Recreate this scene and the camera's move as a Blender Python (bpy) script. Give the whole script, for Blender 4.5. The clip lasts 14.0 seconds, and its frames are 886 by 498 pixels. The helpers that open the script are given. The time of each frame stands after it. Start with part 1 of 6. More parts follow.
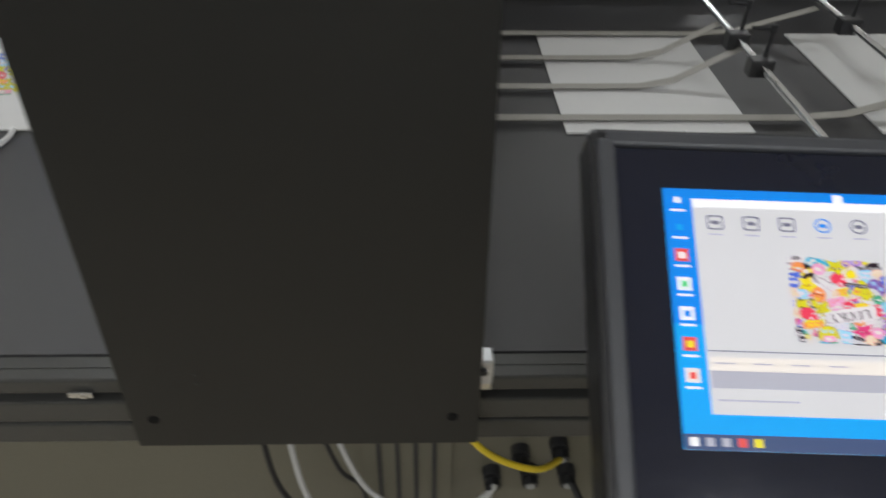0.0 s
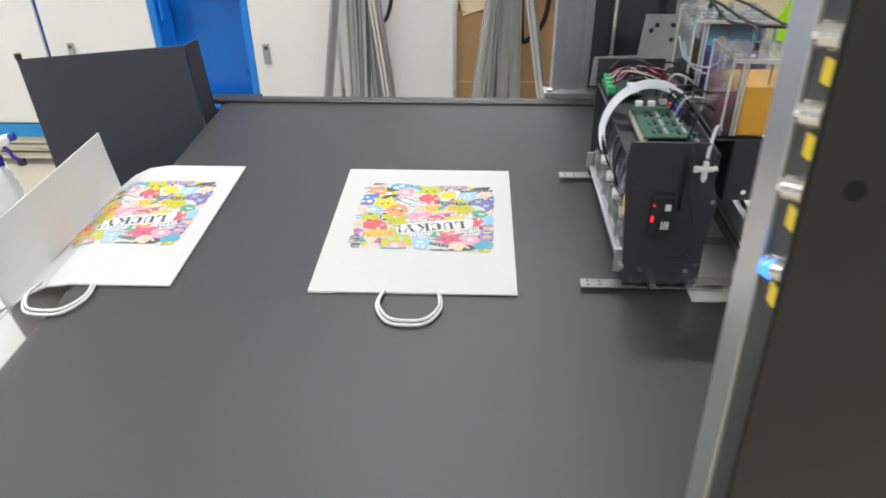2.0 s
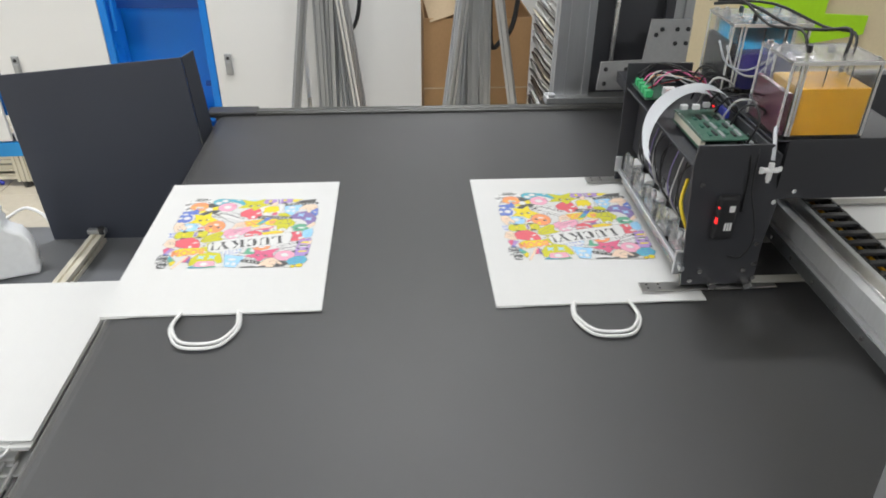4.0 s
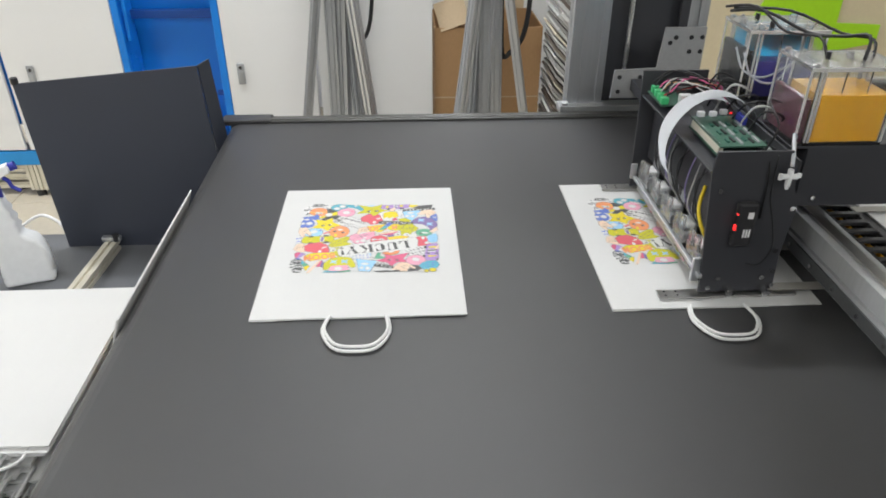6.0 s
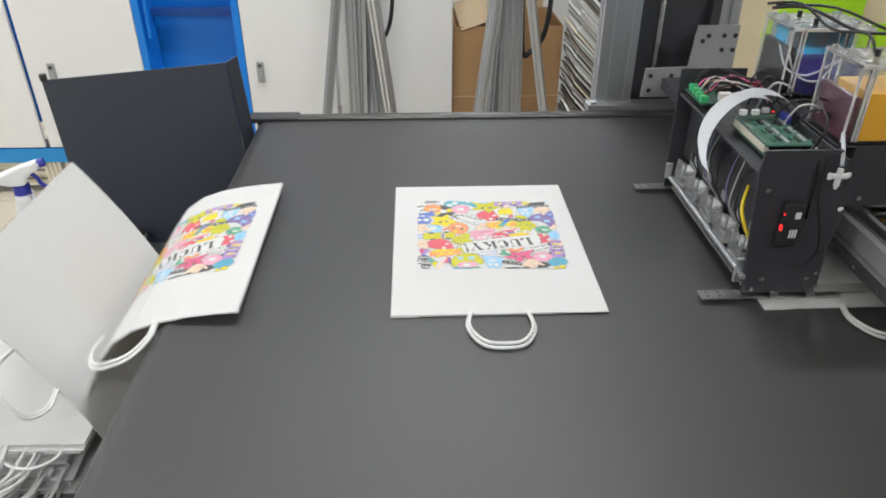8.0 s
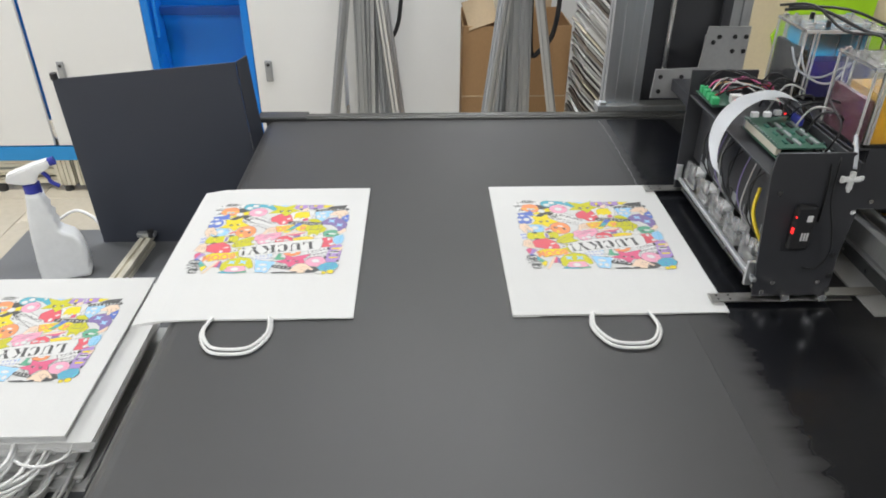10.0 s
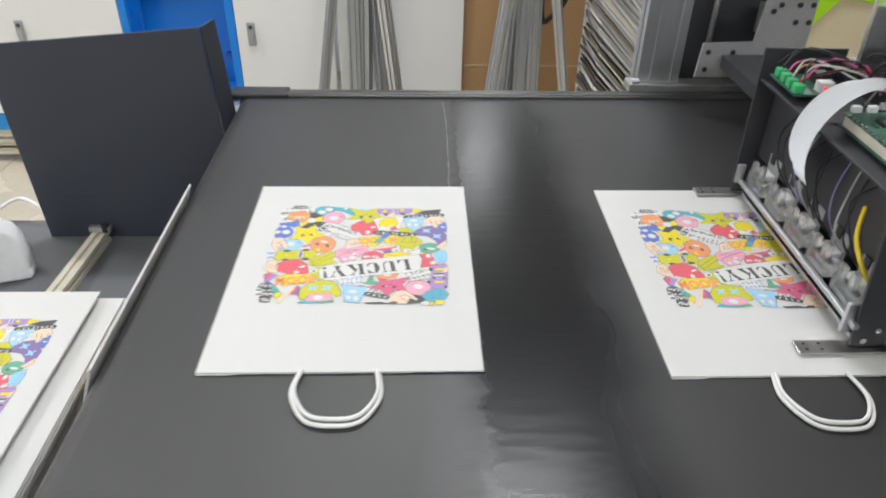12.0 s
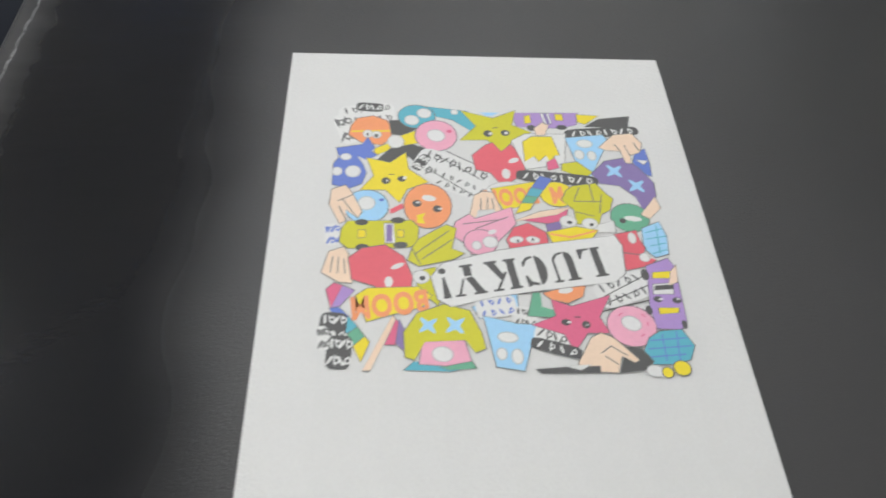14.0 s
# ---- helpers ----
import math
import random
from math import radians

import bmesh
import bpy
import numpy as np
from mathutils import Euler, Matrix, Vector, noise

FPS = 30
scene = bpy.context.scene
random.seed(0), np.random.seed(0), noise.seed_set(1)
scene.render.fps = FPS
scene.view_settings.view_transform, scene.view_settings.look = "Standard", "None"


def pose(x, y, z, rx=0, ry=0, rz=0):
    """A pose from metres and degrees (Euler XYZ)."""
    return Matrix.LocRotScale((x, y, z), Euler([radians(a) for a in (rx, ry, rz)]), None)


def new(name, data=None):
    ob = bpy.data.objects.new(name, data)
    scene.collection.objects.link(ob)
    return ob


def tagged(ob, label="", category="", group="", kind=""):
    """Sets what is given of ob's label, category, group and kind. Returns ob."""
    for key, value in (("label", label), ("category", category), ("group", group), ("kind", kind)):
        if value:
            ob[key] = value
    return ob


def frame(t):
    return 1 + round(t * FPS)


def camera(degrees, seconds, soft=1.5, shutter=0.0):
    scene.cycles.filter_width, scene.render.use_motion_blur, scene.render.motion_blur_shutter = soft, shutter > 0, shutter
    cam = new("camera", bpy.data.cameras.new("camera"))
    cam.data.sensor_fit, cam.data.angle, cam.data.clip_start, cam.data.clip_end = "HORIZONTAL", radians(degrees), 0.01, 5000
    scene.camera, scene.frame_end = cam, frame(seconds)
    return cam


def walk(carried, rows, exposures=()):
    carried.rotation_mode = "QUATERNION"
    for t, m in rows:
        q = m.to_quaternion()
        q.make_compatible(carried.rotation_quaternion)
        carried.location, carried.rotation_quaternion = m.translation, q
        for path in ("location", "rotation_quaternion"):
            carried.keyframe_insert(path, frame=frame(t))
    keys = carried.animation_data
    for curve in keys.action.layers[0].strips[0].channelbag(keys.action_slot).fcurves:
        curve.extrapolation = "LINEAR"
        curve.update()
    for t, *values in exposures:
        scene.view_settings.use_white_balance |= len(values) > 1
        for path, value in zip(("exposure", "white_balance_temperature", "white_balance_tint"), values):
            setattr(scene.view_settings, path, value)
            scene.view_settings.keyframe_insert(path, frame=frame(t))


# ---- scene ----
LENS = 63.63
cam = camera(LENS, 14.0, soft=1.8, shutter=0.4)
PATH = [
    (0.0, pose(0.6797, -0.1981, 1.4490, 51.160, -0.740, -1.257)),
    (0.2, pose(0.6079, -0.2076, 1.4633, 52.499, -0.792, -1.435)),
    (0.5, pose(0.5134, -0.2046, 1.4830, 54.136, -1.134, -2.060)),
    (1.0, pose(0.4020, -0.1536, 1.4921, 55.502, -0.437, -0.996)),
    (1.5, pose(0.3059, -0.0646, 1.4929, 56.881, 0.607, 2.280)),
    (2.0, pose(0.2032, -0.0263, 1.4884, 57.807, 0.474, 2.637)),
    (4.5, pose(0.0001, -0.0011, 1.4837, 58.506, -0.420, -4.145)),
    (5.0, pose(0.0000, -0.0000, 1.4775, 58.911, -0.246, -3.311)),
    (5.5, pose(0.0040, -0.0051, 1.4782, 59.029, -0.126, -3.001)),
    (6.0, pose(-0.0080, -0.0032, 1.4803, 59.043, -0.122, -2.871)),
    (6.5, pose(-0.0341, 0.0018, 1.4777, 59.152, -0.148, -2.693)),
    (7.0, pose(-0.0552, 0.0054, 1.4762, 59.115, -0.111, -2.387)),
    (7.5, pose(-0.0567, 0.0071, 1.4742, 59.041, -0.030, -2.231)),
    (8.0, pose(-0.0554, 0.0083, 1.4725, 59.036, -0.107, -2.196)),
    (10.5, pose(-0.0669, 0.0132, 1.4746, 58.962, -0.191, -1.521)),
    (11.0, pose(-0.0860, 0.0340, 1.4624, 59.247, -0.341, -1.528)),
    (11.5, pose(-0.0894, 0.1121, 1.4383, 59.007, -0.522, -1.653)),
    (12.0, pose(-0.0749, 0.2645, 1.4137, 56.093, -1.014, -1.723)),
    (12.5, pose(-0.0650, 0.4229, 1.3788, 50.069, -1.596, -0.455)),
    (13.0, pose(-0.0645, 0.6062, 1.3270, 42.770, -1.323, -0.467)),
    (13.5, pose(-0.0601, 0.7197, 1.2825, 37.056, -1.447, -0.876)),
    (14.0, pose(-0.0891, 0.7642, 1.2639, 35.587, -3.082, -1.951)),
]
EXPOSURES = [(0.0, -0.8), (0.25, -0.35), (0.5, 0.15), (1.0, 0.45), (1.5, 0.31), (2.0, 0.27), (5.0, 0.12), (8.0, 0.13), (11.0, 0.1), (12.5, 0.07), (13.2, -0.1), (14.0, -0.24)]
walk(cam, PATH, EXPOSURES)

# ---- world and light: a workshop with rows of cold white ceiling tubes, out of view ----
world = bpy.data.worlds.new("workshop_air")
scene.world = world
world.use_nodes = True
world.node_tree.nodes["Background"].inputs[0].default_value = (0.9, 0.95, 1.0, 1)
world.node_tree.nodes["Background"].inputs[1].default_value = 0.25


# ---- materials ----
def shader(name):
    m = bpy.data.materials.new(name)
    m.use_nodes = True
    nodes, links = m.node_tree.nodes, m.node_tree.links
    return m, nodes, links, nodes["Principled BSDF"]


def mat(name, base, rough=0.5, metal=0.0, vary=0.12, grain=60.0, bump=0.15, stain=4.0, stretch=(1, 1, 1), coat=0.0, trans=0.0, ior=1.45, glow=None, glow_strength=0.0, alpha=1.0):
    """A surface with a base colour, broad stains and fine grain in object space."""
    m, nodes, links, p = shader(name)
    p.inputs["Base Color"].default_value = (*base, 1)
    p.inputs["Roughness"].default_value = rough
    p.inputs["Metallic"].default_value = metal
    p.inputs["Coat Weight"].default_value = coat
    p.inputs["Transmission Weight"].default_value = trans
    p.inputs["IOR"].default_value = ior
    if glow:
        p.inputs["Emission Color"].default_value = (*glow, 1)
        p.inputs["Emission Strength"].default_value = glow_strength
    if vary <= 0:
        return m
    tc = nodes.new("ShaderNodeTexCoord")
    mp = nodes.new("ShaderNodeMapping")
    mp.inputs["Scale"].default_value = stretch
    links.new(tc.outputs["Object"], mp.inputs["Vector"])
    big = nodes.new("ShaderNodeTexNoise")
    big.inputs["Scale"].default_value = stain
    big.inputs["Detail"].default_value = 5
    fine = nodes.new("ShaderNodeTexNoise")
    fine.inputs["Scale"].default_value = grain
    fine.inputs["Detail"].default_value = 3
    links.new(mp.outputs[0], big.inputs["Vector"])
    links.new(mp.outputs[0], fine.inputs["Vector"])
    add = nodes.new("ShaderNodeMath")
    add.operation = "ADD"
    links.new(big.outputs[0], add.inputs[0])
    links.new(fine.outputs[0], add.inputs[1])
    ramp = nodes.new("ShaderNodeMapRange")
    ramp.inputs["From Min"].default_value = 0.6
    ramp.inputs["From Max"].default_value = 1.4
    ramp.inputs["To Min"].default_value = 1 - vary
    ramp.inputs["To Max"].default_value = 1 + vary
    links.new(add.outputs[0], ramp.inputs["Value"])
    hsv = nodes.new("ShaderNodeHueSaturation")
    hsv.inputs["Color"].default_value = (*base, 1)
    links.new(ramp.outputs[0], hsv.inputs["Value"])
    links.new(hsv.outputs[0], p.inputs["Base Color"])
    rr = nodes.new("ShaderNodeMapRange")
    rr.inputs["From Min"].default_value = 0.15
    rr.inputs["From Max"].default_value = 0.85
    rr.inputs["To Min"].default_value = max(0.02, rough - 0.08)
    rr.inputs["To Max"].default_value = min(1, rough + 0.08)
    links.new(big.outputs[0], rr.inputs["Value"])
    links.new(rr.outputs[0], p.inputs["Roughness"])
    if bump > 0:
        b = nodes.new("ShaderNodeBump")
        b.inputs["Strength"].default_value = bump
        b.inputs["Distance"].default_value = 0.002
        links.new(fine.outputs[0], b.inputs["Height"])
        links.new(b.outputs[0], p.inputs["Normal"])
    return m


BELT = mat("black_pvc_belt", (0.049, 0.0485, 0.050), 0.38, vary=0.10, grain=900, bump=0.25, stain=3)
BLACKMETAL = mat("black_powder_coat", (0.043, 0.044, 0.050), 0.45, vary=0.12, grain=700, bump=0.18, stain=5)
PANELBLACK = mat("black_sheet_panel", (0.045, 0.051, 0.070), 0.5, vary=0.08, grain=600, bump=0.1, stain=3)
BLACKRAIL = mat("black_anodised_rail", (0.075, 0.075, 0.072), 0.35, metal=0.4, vary=0.1, grain=300, bump=0.05)
ALU = mat("anodised_aluminium", (0.62, 0.63, 0.65), 0.38, metal=0.9, vary=0.07, grain=220, bump=0.05, stretch=(1, 1, 0.05))
ALUDULL = mat("dull_aluminium", (0.42, 0.43, 0.44), 0.5, metal=0.75, vary=0.1, grain=200, bump=0.05, stretch=(1, 1, 0.05))
STEEL = mat("brushed_steel", (0.60, 0.59, 0.57), 0.3, metal=1.0, vary=0.08, grain=300, bump=0.05, stretch=(0.05, 1, 1))
CHROME = mat("bright_screw_steel", (0.75, 0.75, 0.75), 0.18, metal=1.0, vary=0.04)
PAPER = mat("white_kraft_paper", (0.615, 0.615, 0.607), 0.75, vary=0.03, grain=420, bump=0.2, stain=11)
CORD = mat("twisted_paper_cord", (0.74, 0.74, 0.73), 0.8, vary=0.06, grain=500, bump=0.5)
WHITEPAINT = mat("white_cabinet_paint", (0.76, 0.76, 0.755), 0.4, vary=0.03, grain=300, bump=0.03, stain=1.5)
BLUE = mat("blue_cabinet_paint", (0.008, 0.20, 0.68), 0.3, vary=0.08, grain=200, bump=0.03, stain=2)
CARTON = mat("brown_cardboard", (0.42, 0.25, 0.12), 0.8, vary=0.1, grain=180, bump=0.15, stain=5, stretch=(1, 1, 0.3))
TILE = mat("beige_floor_tile", (0.56, 0.50, 0.40), 0.25, vary=0.07, grain=40, bump=0.03, stain=3)
GROUT = mat("tile_grout", (0.30, 0.27, 0.22), 0.8, vary=0.1)
WALL = mat("white_plaster", (0.78, 0.78, 0.76), 0.8, vary=0.04, grain=80, bump=0.1, stain=1)
WALLGREY = mat("unseen_wall_grey", (0.36, 0.36, 0.34), 0.8, vary=0.06, grain=80, bump=0.1, stain=1)
CREAM = mat("cream_board", (0.72, 0.62, 0.42), 0.6, vary=0.05, grain=90, bump=0.05)
LIME = mat("lime_green_plastic", (0.42, 0.78, 0.02), 0.4, vary=0.05)
SMOKE = mat("hazy_plastic", (0.74, 0.75, 0.76), 0.10, vary=0.08, grain=120, trans=0.85)
PCB = mat("green_circuit_board", (0.05, 0.12, 0.085), 0.35, vary=0.35, grain=160)
GREENPLUG = mat("green_terminal", (0.05, 0.42, 0.16), 0.45, vary=0.05)
BLACKPL = mat("black_plastic", (0.028, 0.028, 0.030), 0.4, vary=0.1, grain=300)
RUBBER = mat("black_cable_sheath", (0.015, 0.015, 0.016), 0.5, vary=0.1)
WHITEPL = mat("white_plastic", (0.82, 0.82, 0.82), 0.35, vary=0.03)
IVORY = mat("ivory_aluminium_profile", (0.70, 0.66, 0.55), 0.4, metal=0.3, vary=0.05)
YELLOWPL = mat("yellow_plastic", (0.78, 0.58, 0.03), 0.35, vary=0.05)
GREYCABLE = mat("grey_cable_sheath", (0.45, 0.45, 0.44), 0.5, vary=0.05)
BLUEPL = mat("dark_blue_plastic", (0.04, 0.05, 0.35), 0.4, vary=0.05)
GREYPL = mat("grey_plastic", (0.33, 0.34, 0.35), 0.45, vary=0.06)
INK_Y = mat("yellow_ink", (0.54, 0.26, 0.0), 0.5, vary=0.04)
INK_M = mat("magenta_ink", (0.060, 0.010, 0.022), 0.2, vary=0.05)
INK_C = mat("cyan_ink", (0.01, 0.42, 0.72), 0.2, vary=0.05)
INK_B = mat("blue_ink", (0.014, 0.013, 0.16), 0.2, vary=0.05)
INK_K = mat("black_ink", (0.010, 0.010, 0.011), 0.2, vary=0.05)
LEDRED = mat("red_led", (0.9, 0.05, 0.05), 0.3, vary=0, glow=(1, 0.02, 0.02), glow_strength=1.3)
LEDBLUE = mat("blue_button_light", (0.05, 0.2, 0.8), 0.3, vary=0, glow=(0.03, 0.2, 1), glow_strength=2.2)
TUBEGLOW = mat("tube_light_glow", (1, 1, 1), 0.5, vary=0, glow=(0.95, 0.98, 1.0), glow_strength=14)


def wet_belt():
    """Belt that is wet in a band across it: darker and glossier, with smeared ragged edges that dry out to plain belt."""
    m, nodes, links, p = shader("wet_black_belt")
    tc = nodes.new("ShaderNodeTexCoord")
    sep = nodes.new("ShaderNodeSeparateXYZ")
    links.new(tc.outputs["Object"], sep.inputs[0])

    def noise_of(scale, sx, sy, detail=4):
        mp = nodes.new("ShaderNodeMapping")
        mp.inputs["Scale"].default_value = (sx, sy, 1)
        links.new(tc.outputs["Object"], mp.inputs["Vector"])
        n = nodes.new("ShaderNodeTexNoise")
        n.inputs["Scale"].default_value = scale
        n.inputs["Detail"].default_value = detail
        links.new(mp.outputs[0], n.inputs["Vector"])
        return n.outputs[0]

    def calc(op, a, b):
        n = nodes.new("ShaderNodeMath")
        n.operation = op
        for i, v in enumerate((a, b)):
            if isinstance(v, (int, float)):
                n.inputs[i].default_value = v
            else:
                links.new(v, n.inputs[i])
        return n.outputs[0]

    def step_of(v, lo, hi):
        n = nodes.new("ShaderNodeMapRange")
        n.interpolation_type = "SMOOTHSTEP"
        n.inputs["From Min"].default_value, n.inputs["From Max"].default_value = lo, hi
        links.new(v, n.inputs["Value"])
        return n.outputs[0]

    smear = noise_of(48, 0.15, 1.0, 2)
    broad = noise_of(7, 1.0, 1.0, 1)
    fine = noise_of(900, 0.6, 1.0, 3)
    # the front half of the leading edge is smeared wider than the rear half
    reach = calc("MULTIPLY", calc("SUBTRACT", smear, 0.5), calc("ADD", 0.02, calc("MULTIPLY", step_of(calc("MULTIPLY", sep.outputs[1], -1.0), -0.95, -0.75), 0.040)))
    lead = step_of(calc("ADD", sep.outputs[0], reach), -0.008, 0.040)
    tail = calc("SUBTRACT", 1.0, step_of(calc("ADD", sep.outputs[0], calc("MULTIPLY", calc("SUBTRACT", broad, 0.5), 0.07)), 0.15, 0.25))
    wet = calc("MULTIPLY", lead, calc("ADD", calc("MULTIPLY", tail, 0.86), 0.14))
    end = calc("SUBTRACT", 1.0, step_of(sep.outputs[0], 0.40, 0.60))
    wet = calc("MULTIPLY", wet, end)
    mix = nodes.new("ShaderNodeMix")
    mix.data_type = "RGBA"
    mix.inputs["A"].default_value = (0.049, 0.0485, 0.050, 1)
    mix.inputs["B"].default_value = (0.007, 0.0075, 0.0095, 1)
    links.new(wet, mix.inputs["Factor"])
    links.new(mix.outputs["Result"], p.inputs["Base Color"])
    gloss = calc("SUBTRACT", 0.38, calc("MULTIPLY", wet, 0.13))
    links.new(gloss, p.inputs["Roughness"])
    links.new(calc("SUBTRACT", 1.45, calc("MULTIPLY", wet, 0.12)), p.inputs["IOR"])
    b = nodes.new("ShaderNodeBump")
    b.inputs["Strength"].default_value = 0.22
    b.inputs["Distance"].default_value = 0.002
    coarse = noise_of(380, 0.45, 1.0, 2)
    ripple = noise_of(60, 0.35, 1.0, 3)
    rough_part = calc("MULTIPLY", calc("ADD", fine, calc("MULTIPLY", coarse, 0.25)), calc("SUBTRACT", 1.0, calc("MULTIPLY", wet, 0.94)))
    links.new(calc("ADD", rough_part, calc("MULTIPLY", calc("MULTIPLY", ripple, wet), 0.9)), b.inputs["Height"])
    links.new(b.outputs[0], p.inputs["Normal"])
    return m


WET = wet_belt()


# ---- building tools ----
def box(bm, c, s, bevel=0.0, turn=None):
    """A block with centre c and size s, its edges bevelled, turned by the matrix turn about its centre."""
    made = bmesh.ops.create_cube(bm, size=1.0)["verts"]
    for v in made:
        v.co = Vector((v.co.x * s[0], v.co.y * s[1], v.co.z * s[2]))
    if bevel > 0:
        edges = list({e for v in made for e in v.link_edges})
        out = bmesh.ops.bevel(bm, geom=edges, offset=min(bevel, min(s) * 0.45), segments=2, affect="EDGES", profile=0.5)
        made = list({v for f in out["faces"] for v in f.verts} | {v for v in made if v.is_valid})
    for v in made:
        v.co = (turn @ v.co if turn else v.co) + Vector(c)
    return bm


def rod(bm, a, b, r, sides=12, r2=None):
    a, b = Vector(a), Vector(b)
    d = b - a
    m = Matrix.Translation((a + b) / 2) @ d.to_track_quat("Z", "Y").to_matrix().to_4x4()
    bmesh.ops.create_cone(bm, cap_ends=True, segments=sides, radius1=r, radius2=r if r2 is None else r2, depth=d.length, matrix=m)
    return bm


def tube(bm, pts, r, sides=8, fine=4):
    """A round cord along a smooth curve through the points."""
    pts = [Vector(p) for p in pts]
    path = []
    n = len(pts)
    for i in range(n - 1):
        p0, p1, p2, p3 = pts[max(i - 1, 0)], pts[i], pts[i + 1], pts[min(i + 2, n - 1)]
        for k in range(fine):
            t = k / fine
            path.append(0.5 * ((2 * p1) + (p2 - p0) * t + (2 * p0 - 5 * p1 + 4 * p2 - p3) * t * t + (3 * p1 - p0 - 3 * p2 + p3) * t ** 3))
    path.append(pts[-1])
    rings, side = [], None
    for i, p in enumerate(path):
        d = (path[min(i + 1, len(path) - 1)] - path[max(i - 1, 0)]).normalized()
        if side is None:
            side = d.orthogonal().normalized()
        side = (side - d * side.dot(d)).normalized()
        up = d.cross(side)
        rings.append([bm.verts.new(p + (side * math.cos(a) + up * math.sin(a)) * r) for a in (2 * math.pi * k / sides for k in range(sides))])
    for a, b in zip(rings, rings[1:]):
        for k in range(sides):
            bm.faces.new((a[k], a[(k + 1) % sides], b[(k + 1) % sides], b[k]))
    bm.faces.new(rings[0][::-1])
    bm.faces.new(rings[-1])
    return bm


def plate(bm, outline, axis, lo, hi):
    """A flat plate: an outline of (u, v) points, raised along axis x, y or z from lo to hi."""
    def put(u, v, w):
        return {"x": (w, u, v), "y": (u, w, v), "z": (u, v, w)}[axis]
    a = [bm.verts.new(put(u, v, lo)) for u, v in outline]
    b = [bm.verts.new(put(u, v, hi)) for u, v in outline]
    n = len(a)
    faces = [bm.faces.new(a), bm.faces.new(b[::-1])]
    for k in range(n):
        faces.append(bm.faces.new((a[k], b[k], b[(k + 1) % n], a[(k + 1) % n])))
    bmesh.ops.recalc_face_normals(bm, faces=faces)
    return bm


def mesh_of(name, bm, material, smooth=False):
    me = bpy.data.meshes.new(name)
    bm.to_mesh(me)
    bm.free()
    for m in material if isinstance(material, (list, tuple)) else [material]:
        me.materials.append(m)
    if smooth:
        me.polygons.foreach_set("use_smooth", [True] * len(me.polygons))
        me.update()
    return me


def part(name, bm, material, parent=None, label="", smooth=False, at=None):
    """One bmesh as one mesh object under a thing or a part."""
    ob = new(name, mesh_of(name, bm, material, smooth))
    if parent is not None:
        ob.parent = parent
    if at is not None:
        ob.matrix_basis = at
    return tagged(ob, label)


def thing(name, label, category, group="", kind="", at=None):
    ob = new(name)
    ob.empty_display_size = 0.05
    if at is not None:
        ob.matrix_basis = at
    return tagged(ob, label, category, group, kind)


def B(*args, **kw):
    return box(bmesh.new(), *args, **kw)


def profile_bar(bm, a, b, size, slots=1, groove=0.008, depth=0.006, spin=0.0):
    """A slotted aluminium bar of width x depth size from a to b, grooves on all sides."""
    w, d = size
    pts = []

    def side(x0, y0, x1, y1, n):
        length = math.hypot(x1 - x0, y1 - y0)
        ux, uy = (x1 - x0) / length, (y1 - y0) / length
        nx, ny = -uy, ux
        pts.append((x0, y0))
        for k in range(n):
            c = length * (k + 0.5) / n
            for off, dep in ((-groove / 2, 0), (-groove / 2, depth), (groove / 2, depth), (groove / 2, 0)):
                pts.append((x0 + ux * (c + off) + nx * dep, y0 + uy * (c + off) + ny * dep))
    n1 = slots
    side(-w / 2, -d / 2, w / 2, -d / 2, n1)
    side(w / 2, -d / 2, w / 2, d / 2, 1)
    side(w / 2, d / 2, -w / 2, d / 2, n1)
    side(-w / 2, d / 2, -w / 2, -d / 2, 1)
    a, b = Vector(a), Vector(b)
    q = (b - a).to_track_quat("Z", "Y").to_matrix().to_4x4() @ Matrix.Rotation(radians(spin), 4, "Z")
    lo = [bm.verts.new(Matrix.Translation(a) @ q @ Vector((u, v, 0))) for u, v in pts]
    hi = [bm.verts.new(Matrix.Translation(b) @ q @ Vector((u, v, 0))) for u, v in pts]
    n = len(lo)
    faces = [bm.faces.new(lo), bm.faces.new(hi[::-1])]
    for k in range(n):
        faces.append(bm.faces.new((lo[k], hi[k], hi[(k + 1) % n], lo[(k + 1) % n])))
    bmesh.ops.recalc_face_normals(bm, faces=faces)
    return bm


BELT_Z, BELT_L, BELT_F, BELT_B = 0.85, -0.44, 0.36, 1.655
SPEED = 0.1943


